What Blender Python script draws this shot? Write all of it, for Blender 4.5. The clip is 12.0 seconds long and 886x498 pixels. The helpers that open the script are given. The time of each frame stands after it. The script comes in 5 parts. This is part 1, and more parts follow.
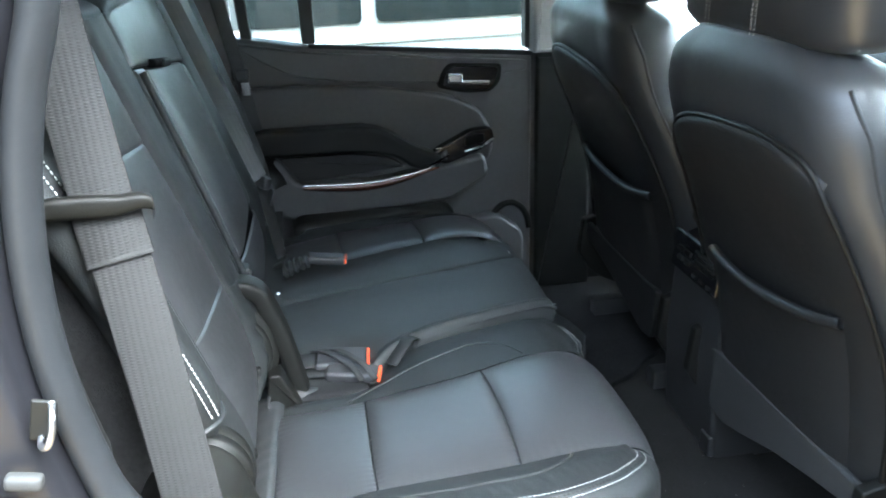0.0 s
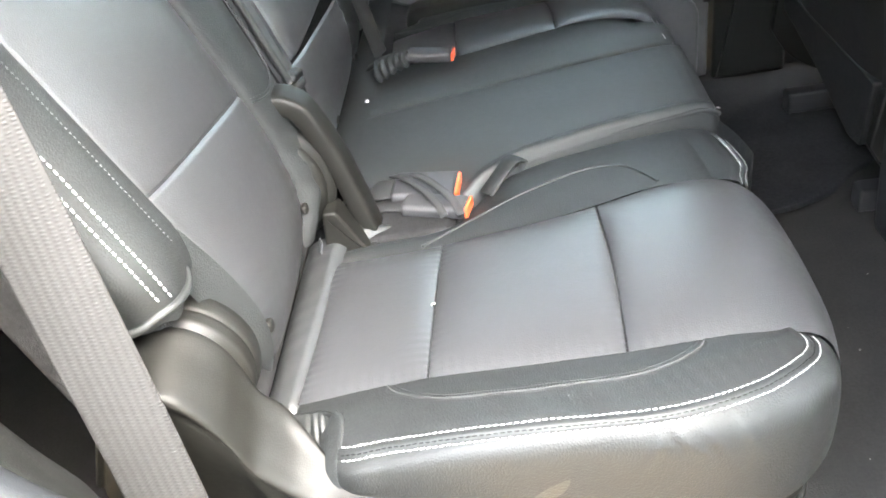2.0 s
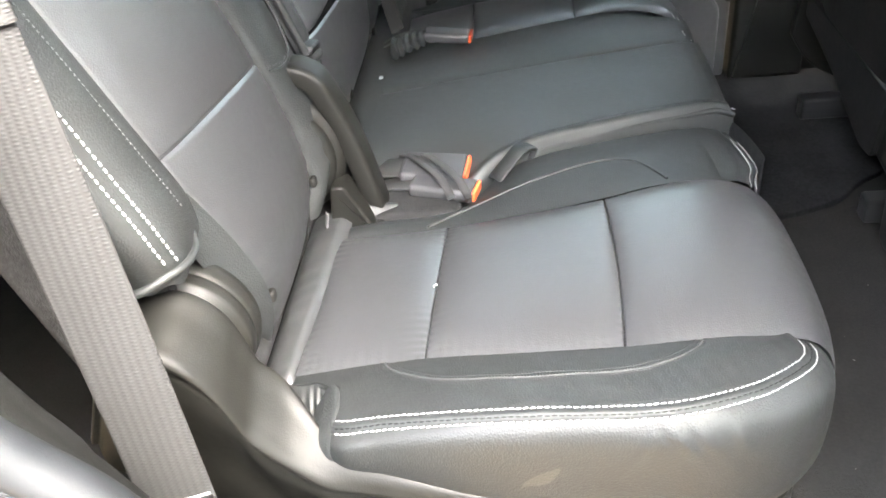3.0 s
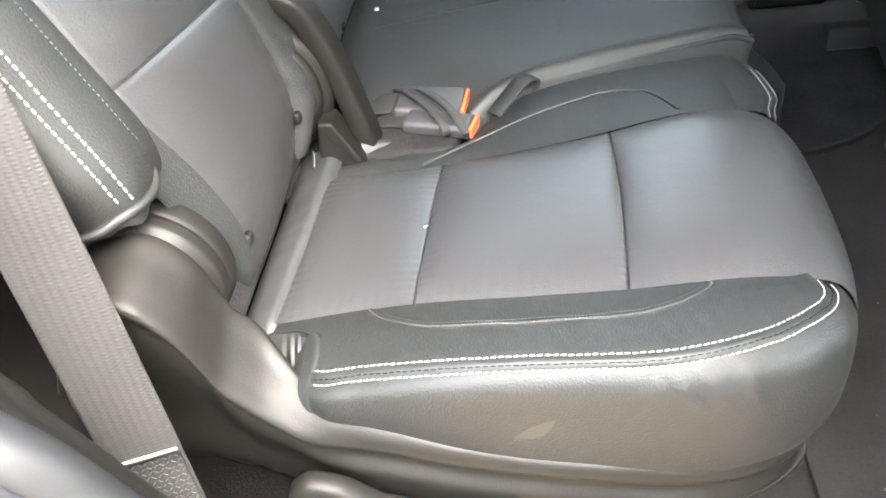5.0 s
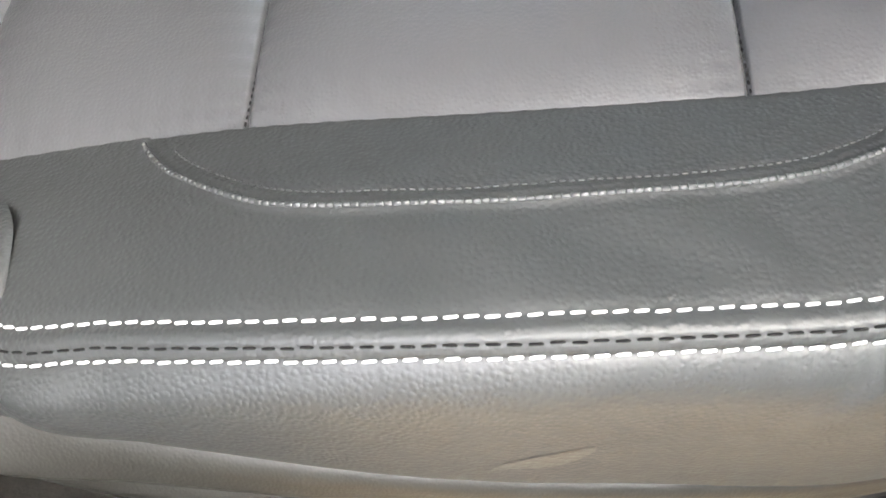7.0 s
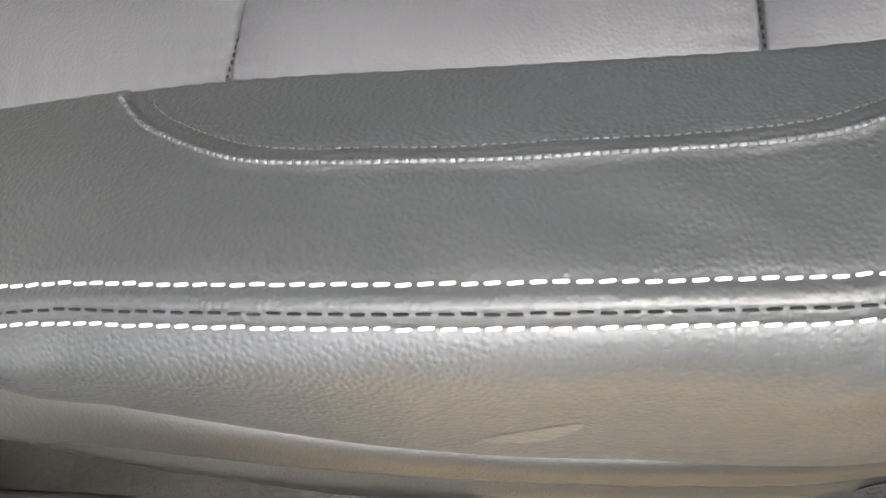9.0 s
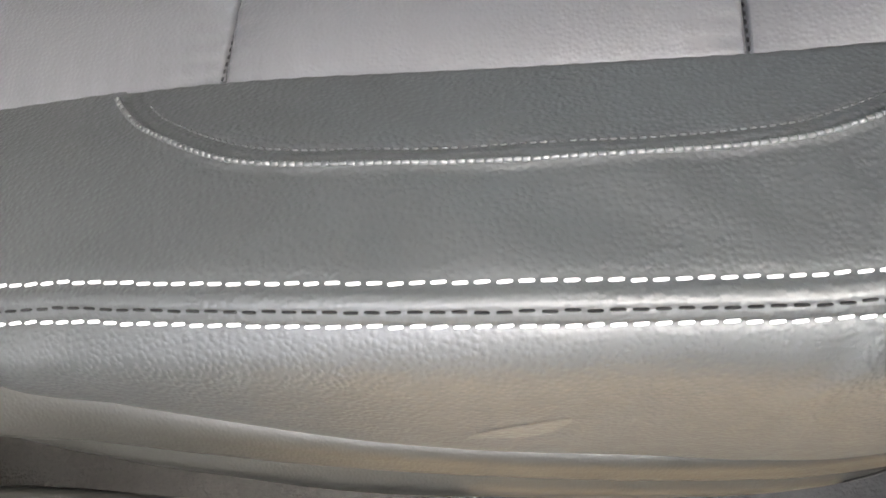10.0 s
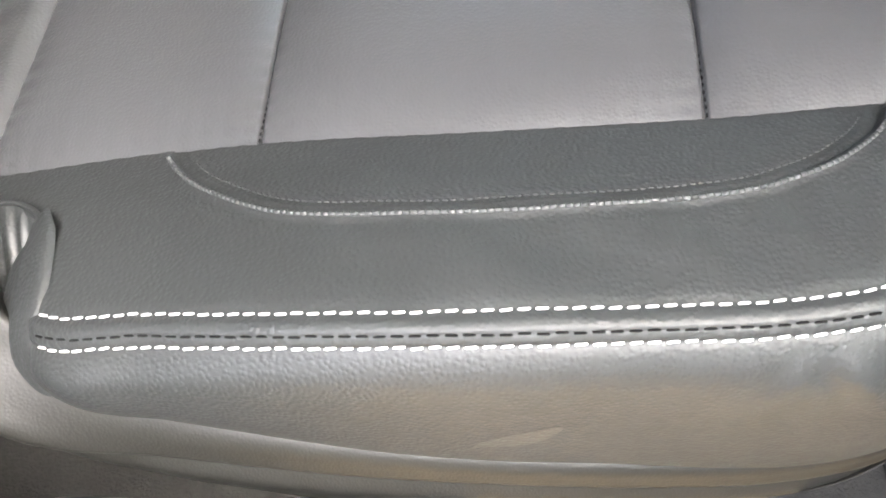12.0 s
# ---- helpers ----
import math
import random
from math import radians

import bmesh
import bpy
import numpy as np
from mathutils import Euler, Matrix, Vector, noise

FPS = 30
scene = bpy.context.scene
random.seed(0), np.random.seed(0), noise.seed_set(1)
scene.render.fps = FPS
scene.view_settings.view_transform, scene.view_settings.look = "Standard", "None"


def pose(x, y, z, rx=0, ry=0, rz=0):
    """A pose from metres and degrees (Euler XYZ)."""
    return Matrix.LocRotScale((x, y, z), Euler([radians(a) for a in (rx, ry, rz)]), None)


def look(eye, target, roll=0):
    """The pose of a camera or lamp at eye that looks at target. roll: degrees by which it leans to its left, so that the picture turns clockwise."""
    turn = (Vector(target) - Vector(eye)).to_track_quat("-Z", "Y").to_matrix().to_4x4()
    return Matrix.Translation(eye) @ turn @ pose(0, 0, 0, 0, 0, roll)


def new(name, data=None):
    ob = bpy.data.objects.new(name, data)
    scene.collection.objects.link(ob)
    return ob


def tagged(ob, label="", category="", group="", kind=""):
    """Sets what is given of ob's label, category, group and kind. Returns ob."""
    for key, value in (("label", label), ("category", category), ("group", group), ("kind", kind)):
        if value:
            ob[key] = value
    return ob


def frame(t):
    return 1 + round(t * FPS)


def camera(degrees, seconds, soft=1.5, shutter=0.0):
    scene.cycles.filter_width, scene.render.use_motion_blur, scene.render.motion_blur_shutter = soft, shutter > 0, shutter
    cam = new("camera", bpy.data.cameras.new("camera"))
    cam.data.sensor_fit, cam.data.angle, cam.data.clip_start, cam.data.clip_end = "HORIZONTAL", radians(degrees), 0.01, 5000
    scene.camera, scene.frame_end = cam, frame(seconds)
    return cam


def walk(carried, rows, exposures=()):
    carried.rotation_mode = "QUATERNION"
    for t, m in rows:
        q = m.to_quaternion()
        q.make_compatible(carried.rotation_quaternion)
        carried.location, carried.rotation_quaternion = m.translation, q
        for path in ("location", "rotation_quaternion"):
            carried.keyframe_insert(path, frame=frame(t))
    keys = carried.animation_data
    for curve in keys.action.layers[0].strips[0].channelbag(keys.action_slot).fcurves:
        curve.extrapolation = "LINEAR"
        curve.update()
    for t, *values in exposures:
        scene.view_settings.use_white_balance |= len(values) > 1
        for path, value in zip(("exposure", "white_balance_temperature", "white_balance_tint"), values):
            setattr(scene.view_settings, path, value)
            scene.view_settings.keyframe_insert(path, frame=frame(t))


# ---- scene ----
cam = camera(58.0, 12.0, 1.8, 0.15)
PATH = [
    (0, (-0.047, -0.83, 1.031), (0.268, 0.988, 0.259), -2.2),
    (0.5, (0.038, -0.684, 1.013), (0.06, 1.129, 0.167), -5.2),
    (1, (0.099, -0.596, 0.971), (0.086, 1.18, 0.052), -4.3),
    (1.5, (0.109, -0.548, 0.929), (-0.057, 1.147, -0.119), -11.9),
    (2, (0.114, -0.539, 0.899), (-0.105, 1.065, -0.275), -11.6),
    (2.5, (0.112, -0.543, 0.904), (-0.098, 1.047, -0.291), -8.4),
    (4.5, (0.104, -0.521, 0.874), (-0.131, 0.994, -0.41), -7.7),
    (5, (0.129, -0.499, 0.856), (-0.147, 0.99, -0.45), -9.9),
    (5.5, (0.114, -0.406, 0.811), (-0.022, 0.949, -0.653), -9.4),
    (6, (0.09, -0.312, 0.714), (0.02, 0.855, -0.909), -8.5),
    (6.5, (0.1, -0.227, 0.644), (-0.002, 0.87, -1.025), -8.8),
    (7, (0.084, -0.188, 0.596), (0.024, 0.776, -1.155), -5.5),
    (9, (0.097, -0.181, 0.582), (-0.032, 0.701, -1.208), -8.8),
    (9.5, (0.097, -0.182, 0.585), (-0.018, 0.702, -1.206), -8.1),
    (10, (0.098, -0.183, 0.587), (-0.015, 0.695, -1.207), -8.0),
    (10.5, (0.1, -0.184, 0.592), (-0.018, 0.695, -1.201), -8.4),
    (11, (0.101, -0.188, 0.598), (-0.027, 0.703, -1.188), -9.1),
    (11.5, (0.1, -0.19, 0.602), (-0.038, 0.729, -1.168), -9.6),
    (12, (0.093, -0.206, 0.629), (0.011, 0.765, -1.118), -6.1),
]
EXPOSURES = [(0.0, 5.24, 5650, 1), (0.5, 6.0, 5950, 3), (1.0, 6.45, 6200, 4), (1.5, 6.45, 6450, 7), (2.0, 6.35, 6650, 8), (2.5, 6.25, 6800, 9), (5.0, 6.1, 6850, 10), (6.5, 5.68, 6750, 10), (7.0, 5.55, 6750, 10), (9.0, 5.57, 6750, 11), (12.0, 5.6, 6750, 11)]
walk(cam, [(t, look(eye, target, roll)) for t, eye, target, roll in PATH], EXPOSURES)

# ---- world, sun and exposure ----
world = bpy.data.worlds.new("overcast_sky")
scene.world = world
world.use_nodes = True
wn, wl = world.node_tree.nodes, world.node_tree.links
sky = wn.new("ShaderNodeTexSky")
sky.sky_type = "NISHITA"
sky.sun_disc = False
sky.sun_elevation, sky.sun_rotation = radians(53), radians(135)
sky.dust_density, sky.ozone_density = 3.0, 1.0
wn["Background"].inputs["Strength"].default_value = 0.15
pale = wn.new("ShaderNodeHueSaturation")
pale.inputs["Saturation"].default_value = 0.45
wl.new(sky.outputs["Color"], pale.inputs["Color"])
wl.new(pale.outputs["Color"], wn["Background"].inputs["Color"])
sun_data = bpy.data.lights.new("sun", "SUN")
sun_data.energy, sun_data.angle, sun_data.color = 0.10, radians(50), (1.0, 0.96, 0.92)
sun = new("sun", sun_data)
sun.matrix_world = look((5.0, -5.0, 9.4), (0, 0, 0))


# ---- geometry helpers ----
def curve1(xs, ys):
    """A smooth curve through a few key values, flat beyond its ends."""
    xs, ys = np.array(xs, float), np.array(ys, float)
    m = np.gradient(ys, xs)

    def value(x):
        x = np.clip(np.asarray(x, float), xs[0], xs[-1])
        i = np.clip(np.searchsorted(xs, x) - 1, 0, len(xs) - 2)
        h = xs[i + 1] - xs[i]
        t = (x - xs[i]) / h
        return ((2 * t**3 - 3 * t**2 + 1) * ys[i] + (t**3 - 2 * t**2 + t) * h * m[i]
                + (3 * t**2 - 2 * t**3) * ys[i + 1] + (t**3 - t**2) * h * m[i + 1])
    return value


def path3(points, n):
    """n points spread evenly on a smooth curve through a few key points."""
    p = np.array(points, float)
    s = np.concatenate([[0], np.cumsum(np.linalg.norm(np.diff(p, axis=0), axis=1))])
    fs = [curve1(s, p[:, k]) for k in range(p.shape[1])]
    t = np.linspace(0, s[-1], n)
    return np.stack([f(t) for f in fs], axis=1)


def grid(P, ring=False):
    """Faces over an array of points (rows, columns, 3); ring closes the columns."""
    nu, nv = P.shape[:2]
    v = P.reshape(-1, 3)
    f = []
    for i in range(nu - 1):
        for j in range(nv if ring else nv - 1):
            k = (j + 1) % nv
            f.append((i * nv + j, (i + 1) * nv + j, (i + 1) * nv + k, i * nv + k))
    return v, f


def flip(g):
    return g[0], [tuple(reversed(q)) for q in g[1]]


def join(*gs):
    v, f, n = [], [], 0
    for gv, gf in gs:
        v.append(np.asarray(gv, float))
        f += [tuple(i + n for i in q) for q in gf]
        n += len(gv)
    return np.concatenate(v), f


def moved(g, m):
    a = np.array(m)
    return np.asarray(g[0]) @ a[:3, :3].T + a[:3, 3], g[1]


def normals(P):
    n = np.cross(np.gradient(P, axis=0), np.gradient(P, axis=1))
    return n / np.maximum(np.linalg.norm(n, axis=2, keepdims=True), 1e-9)


def bm_out(bm):
    v = np.array([p.co[:] for p in bm.verts])
    bm.verts.index_update()
    f = [tuple(p.index for p in q.verts) for q in bm.faces]
    bm.free()
    return v, f


def rbox(size, at=(0, 0, 0), bevel=0.004, segs=3, taper=0.0):
    """A box with rounded edges, narrower at its top by taper."""
    bm = bmesh.new()
    bmesh.ops.create_cube(bm, size=1)
    for p in bm.verts:
        k = 1 - taper * (p.co.z + 0.5)
        p.co = Vector((p.co.x * size[0] * k, p.co.y * size[1] * k, p.co.z * size[2]))
    bmesh.ops.bevel(bm, geom=bm.edges[:], offset=min(bevel, 0.49 * min(size)), segments=segs, affect="EDGES", profile=0.5)
    v, f = bm_out(bm)
    return v + np.array(at), f


def tube(points, radius, n=10, caps=True):
    p = np.array(points, float)
    r = np.broadcast_to(np.asarray(radius, float), (len(p),))
    t = np.gradient(p, axis=0)
    t /= np.linalg.norm(t, axis=1, keepdims=True)
    up = np.array([0.0, 0.0, 1.0]) if abs(t[0][2]) < 0.9 else np.array([1.0, 0, 0])
    rows = []
    for i in range(len(p)):
        a = np.cross(t[i], up)
        a /= np.linalg.norm(a)
        b = np.cross(t[i], a)
        up = -b if np.dot(-b, up) > 0 else b
        ang = np.linspace(0, 2 * math.pi, n, endpoint=False)
        rows.append(p[i] + r[i] * (np.cos(ang)[:, None] * a + np.sin(ang)[:, None] * b))
    v, f = grid(np.array(rows), ring=True)
    if caps:
        f = f + [tuple(reversed(range(n))), tuple(range((len(p) - 1) * n, len(p) * n))]
    return v, f


def strap(points, across, width, thick):
    """A flat webbing band along points; across is its width direction."""
    p = np.array(points, float)
    t = np.gradient(p, axis=0)
    t /= np.linalg.norm(t, axis=1, keepdims=True)
    a = np.broadcast_to(np.array(across, float), p.shape)
    a = a - (a * t).sum(1, keepdims=True) * t
    a = a / np.linalg.norm(a, axis=1, keepdims=True)
    b = np.cross(t, a)
    k = []
    for u, w in ((-.5, -.2), (-.5, .2), (-.47, .5), (0, .55), (.47, .5), (.5, .2), (.5, -.2), (.47, -.5), (0, -.45), (-.47, -.5)):
        k.append(p + a * u * width + b * w * thick)
    v, f = grid(np.stack(k, axis=1), ring=True)
    n = 10
    return v, f + [tuple(reversed(range(n))), tuple(range((len(p) - 1) * n, len(p) * n))]


def plate(outline, axis, lo, hi, bevel=0.003, segs=2):
    """A flat outline (two coordinates each) made solid from lo to hi along an axis, edges rounded."""
    bm = bmesh.new()
    def at(q, h):
        return {"x": (h, q[0], q[1]), "y": (q[0], h, q[1]), "z": (q[0], q[1], h)}[axis]
    face = bm.faces.new([bm.verts.new(at(q, lo)) for q in outline])
    out = bmesh.ops.extrude_face_region(bm, geom=[face])
    step = {"x": (hi - lo, 0, 0), "y": (0, hi - lo, 0), "z": (0, 0, hi - lo)}[axis]
    bmesh.ops.translate(bm, vec=step, verts=[e for e in out["geom"] if isinstance(e, bmesh.types.BMVert)])
    bmesh.ops.recalc_face_normals(bm, faces=bm.faces[:])
    if bevel:
        es = [e for e in bm.edges if len(e.link_faces) == 2 and e.calc_face_angle(0) > 0.6]
        bmesh.ops.bevel(bm, geom=es, offset=bevel, segments=segs, affect="EDGES", profile=0.5)
    return bm_out(bm)


def rounded(pts, radius=0.02, n=4):
    """An outline with its corners rounded."""
    out = []
    k = len(pts)
    for i in range(k):
        a, b, c = (np.array(pts[(i + j) % k], float) for j in (-1, 0, 1))
        la, lc = np.linalg.norm(a - b), np.linalg.norm(c - b)
        r = min(radius, 0.45 * la, 0.45 * lc)
        p, q = b + (a - b) / la * r, b + (c - b) / lc * r
        for t in np.linspace(0, 1, n + 1):
            out.append(tuple((1 - t) ** 2 * p + 2 * t * (1 - t) * b + t * t * q))
    return out


ORIGIN = {}


def thing(name, at, label, category, group="", kind=""):
    ob = new(name)
    ob.empty_display_size = 0.05
    ob.location = at
    ORIGIN[ob] = np.array(at, float)
    return tagged(ob, label, category, group, kind)


def to_mesh(name, g, material, at=(0, 0, 0), smooth=True):
    me = bpy.data.meshes.new(name)
    me.from_pydata((np.asarray(g[0], float) - np.array(at)).tolist(), [], g[1])
    me.validate()
    me.materials.append(material)
    me.shade_smooth() if smooth else me.shade_flat()
    return me


def even_faces(ob):
    """Keeps broad flat faces flat beside small rounded edges."""
    areas = np.zeros(len(ob.data.polygons))
    ob.data.polygons.foreach_get("area", areas)
    if len(areas) and areas.max() > 30 * np.median(areas):
        ob.modifiers.new("flat", "WEIGHTED_NORMAL").keep_sharp = True


def part(name, g, material, parent, label="", smooth=True, kind="", sharp=None):
    """One mesh, given in world metres, under a thing or a part."""
    o = ORIGIN[parent]
    me = to_mesh(name, g, material, o, smooth)
    if sharp is not None:
        me.set_sharp_from_angle(angle=radians(sharp))
    ob = new(name, me)
    even_faces(ob)
    ob.parent = parent
    ORIGIN[ob] = o
    return tagged(ob, label, "", "", kind)


def solid(name, g, material, label, category, kind="structure", smooth=True, sharp=40):
    """A piece of the setting, or a thing of a single mesh."""
    c = np.asarray(g[0], float)
    at = np.array([(c[:, 0].min() + c[:, 0].max()) / 2, (c[:, 1].min() + c[:, 1].max()) / 2, c[:, 2].min()])
    me = to_mesh(name, g, material, at, smooth)
    if sharp is not None:
        me.set_sharp_from_angle(angle=radians(sharp))
    ob = new(name, me)
    even_faces(ob)
    ob.location = at
    ORIGIN[ob] = at
    return tagged(ob, label, category, "", kind)


# ---- materials ----
def shader(name, base, rough, metal=0.0, vary=0.12, vary_scale=6.0, fine=0.0, fine_scale=300.0, rough_vary=0.06, spec=0.5, coat=0.0):
    """Principled surface with colour and gloss that drift at two scales, and fine relief."""
    ma = bpy.data.materials.new(name)
    ma.use_nodes = True
    n, l = ma.node_tree.nodes, ma.node_tree.links
    b = n["Principled BSDF"]
    b.inputs["Metallic"].default_value = metal
    b.inputs["Specular IOR Level"].default_value = spec
    b.inputs["Coat Weight"].default_value = coat
    b.inputs["Coat Roughness"].default_value = 0.08
    tc = n.new("ShaderNodeTexCoord")
    big, small = n.new("ShaderNodeTexNoise"), n.new("ShaderNodeTexNoise")
    big.inputs["Scale"].default_value, small.inputs["Scale"].default_value = vary_scale, vary_scale * 14
    big.inputs["Detail"].default_value = 4
    for t in (big, small):
        l.new(tc.outputs["Object"], t.inputs["Vector"])
    mixed = n.new("ShaderNodeMath")
    mixed.operation = "ADD"
    l.new(big.outputs["Fac"], mixed.inputs[0])
    l.new(small.outputs["Fac"], mixed.inputs[1])
    ramp = n.new("ShaderNodeMapRange")
    ramp.inputs["From Min"].default_value, ramp.inputs["From Max"].default_value = 0.6, 1.4
    ramp.inputs["To Min"].default_value, ramp.inputs["To Max"].default_value = 1 - vary, 1 + vary
    l.new(mixed.outputs[0], ramp.inputs["Value"])
    hsv = n.new("ShaderNodeHueSaturation")
    hsv.inputs["Color"].default_value = (*base, 1)
    l.new(ramp.outputs[0], hsv.inputs["Value"])
    l.new(hsv.outputs[0], b.inputs["Base Color"])
    rr = n.new("ShaderNodeMapRange")
    rr.inputs["From Min"].default_value, rr.inputs["From Max"].default_value = 0.6, 1.4
    rr.inputs["To Min"].default_value, rr.inputs["To Max"].default_value = max(rough - rough_vary, 0.02), rough + rough_vary
    l.new(mixed.outputs[0], rr.inputs["Value"])
    l.new(rr.outputs[0], b.inputs["Roughness"])
    if fine:
        g = n.new("ShaderNodeTexNoise")
        g.inputs["Scale"].default_value, g.inputs["Detail"].default_value = fine_scale, 3
        l.new(tc.outputs["Object"], g.inputs["Vector"])
        bp = n.new("ShaderNodeBump")
        bp.inputs["Strength"].default_value, bp.inputs["Distance"].default_value = fine, 0.001
        l.new(g.outputs["Fac"], bp.inputs["Height"])
        l.new(bp.outputs[0], b.inputs["Normal"])
    return ma


def leather(name, base, rough=0.42, grain=0.5, cell=560.0, spec=0.5):
    """Pebbled leather: small uneven cells with creases between, over soft broad unevenness."""
    ma = shader(name, base, rough, vary=0.10, vary_scale=9.0, rough_vary=0.06, spec=spec)
    n, l = ma.node_tree.nodes, ma.node_tree.links
    b, tc = n["Principled BSDF"], next(x for x in n if x.type == "TEX_COORD")
    wob = n.new("ShaderNodeTexNoise")
    wob.inputs["Scale"].default_value, wob.inputs["Detail"].default_value = 90, 2
    l.new(tc.outputs["Object"], wob.inputs["Vector"])
    add = n.new("ShaderNodeVectorMath")
    add.operation = "MULTIPLY_ADD"
    add.inputs[1].default_value = (0.0015, 0.0015, 0.0015)
    l.new(wob.outputs["Color"], add.inputs[0])
    l.new(tc.outputs["Object"], add.inputs[2])
    vo = n.new("ShaderNodeTexVoronoi")
    vo.feature, vo.inputs["Scale"].default_value = "SMOOTH_F1", cell
    vo.inputs["Smoothness"].default_value = 0.35
    vo.inputs["Randomness"].default_value = 0.9
    dome = n.new("ShaderNodeMapRange")
    dome.interpolation_type = "SMOOTHSTEP"
    dome.inputs["From Min"].default_value, dome.inputs["From Max"].default_value = 0.05, 0.75
    dome.inputs["To Min"].default_value, dome.inputs["To Max"].default_value = 1.0, 0.0
    l.new(vo.outputs["Distance"], dome.inputs["Value"])
    l.new(add.outputs[0], vo.inputs["Vector"])
    fine = n.new("ShaderNodeTexNoise")
    fine.inputs["Scale"].default_value, fine.inputs["Detail"].default_value = 1800, 2
    l.new(tc.outputs["Object"], fine.inputs["Vector"])
    amount = n.new("ShaderNodeTexNoise")
    amount.inputs["Scale"].default_value, amount.inputs["Detail"].default_value = 22, 2
    l.new(tc.outputs["Object"], amount.inputs["Vector"])
    am = n.new("ShaderNodeMapRange")
    am.inputs["From Min"].default_value, am.inputs["From Max"].default_value = 0.3, 0.7
    am.inputs["To Min"].default_value, am.inputs["To Max"].default_value = 0.7 * grain, grain
    l.new(amount.outputs["Fac"], am.inputs["Value"])
    hs = n.new("ShaderNodeMath")
    hs.operation = "MULTIPLY_ADD"
    hs.inputs[1].default_value = 0.7
    l.new(dome.outputs[0], hs.inputs[0])
    sc = n.new("ShaderNodeMath")
    sc.operation = "MULTIPLY"
    sc.inputs[1].default_value = 0.25
    l.new(fine.outputs["Fac"], sc.inputs[0])
    l.new(sc.outputs[0], hs.inputs[2])
    bp = n.new("ShaderNodeBump")
    bp.inputs["Distance"].default_value = 0.0005
    l.new(am.outputs[0], bp.inputs["Strength"])
    l.new(hs.outputs[0], bp.inputs["Height"])
    soft = n.new("ShaderNodeTexNoise")
    soft.inputs["Scale"].default_value, soft.inputs["Detail"].default_value = 38, 2
    l.new(tc.outputs["Object"], soft.inputs["Vector"])
    bp2 = n.new("ShaderNodeBump")
    bp2.inputs["Strength"].default_value, bp2.inputs["Distance"].default_value = 0.08, 0.004
    l.new(soft.outputs["Fac"], bp2.inputs["Height"])
    l.new(bp2.outputs[0], bp.inputs["Normal"])
    l.new(bp.outputs[0], b.inputs["Normal"])
    return ma


def webbing_mat(name, base):
    """Woven belt: slanted ribs in rows."""
    ma = shader(name, base, 0.6, vary=0.08, vary_scale=20, spec=0.25)
    n, l = ma.node_tree.nodes, ma.node_tree.links
    tc = next(x for x in n if x.type == "TEX_COORD")
    mp = n.new("ShaderNodeMapping")
    mp.inputs["Rotation"].default_value = (0.15, 0.15, 0.5)
    l.new(tc.outputs["Object"], mp.inputs["Vector"])
    w1, w2 = n.new("ShaderNodeTexWave"), n.new("ShaderNodeTexWave")
    w1.bands_direction, w2.bands_direction = "Z", "X"
    w1.inputs["Scale"].default_value, w2.inputs["Scale"].default_value = 105, 70
    w1.inputs["Distortion"].default_value, w2.inputs["Distortion"].default_value = 1.5, 0.6
    for w in (w1, w2):
        l.new(mp.outputs[0], w.inputs["Vector"])
    mu = n.new("ShaderNodeMath")
    mu.operation = "MULTIPLY"
    l.new(w1.outputs["Fac"], mu.inputs[0])
    l.new(w2.outputs["Fac"], mu.inputs[1])
    bp = n.new("ShaderNodeBump")
    bp.inputs["Strength"].default_value, bp.inputs["Distance"].default_value = 0.4, 0.001
    l.new(mu.outputs[0], bp.inputs["Height"])
    l.new(bp.outputs[0], n["Principled BSDF"].inputs["Normal"])
    return ma


def glass_mat(name, tint):
    ma = bpy.data.materials.new(name)
    ma.use_nodes = True
    b = ma.node_tree.nodes["Principled BSDF"]
    b.inputs["Base Color"].default_value = (*tint, 1)
    b.inputs["Transmission Weight"].default_value = 1.0
    b.inputs["Roughness"].default_value = 0.0
    b.inputs["IOR"].default_value = 1.0 + 0.45
    return ma


# Bolster leather: shade and a greenish reflected tint are put into this darker copy.
LEATHER = leather("black_leather", (0.0135, 0.0147, 0.0149), 0.53, 0.58, 480, 0.35)
LEATHER_SCUFF = leather("scuffed_leather", (0.024, 0.023, 0.021), 0.46, 0.5, 450, 0.4)
# Dimmer, less glossy copy of the insert leather; shade is put into its colour.
LEATHER_MATT_DIM = leather("dim_matt_black_leather", (0.017, 0.0185, 0.0185), 0.5, 0.4, 640, 0.4)
# Paler, smoother copy of the same leather; light on the panels is in its colour.
LEATHER_SMOOTH_LIT = leather("black_leather_smooth_lit", (0.0266, 0.0272, 0.0290), 0.36, 0.28, 560, 0.69)
PLASTIC = leather("grained_black_plastic", (0.0080, 0.0079, 0.0069), 0.50, 0.20, 680, 0.20)
VINYL = leather("dark_vinyl", (0.0165, 0.0163, 0.0158), 0.48, 0.3, 600, 0.36)
LEATHER_BACK = leather("soft_black_leather", (0.026, 0.027, 0.028), 0.42, 0.3, 560, 0.58)
PLASTIC_GREY = shader("grey_seat_plastic", (0.034, 0.034, 0.033), 0.6, fine=0.25, fine_scale=700, spec=0.25)
PLASTIC_TRIM = shader("dark_grey_pillar_plastic", (0.0095, 0.0098, 0.0090), 0.6, fine=0.25, fine_scale=700, spec=0.14)
PLASTIC_DARK = shader("matt_black_plastic", (0.022, 0.022, 0.022), 0.5, fine=0.2, fine_scale=700)
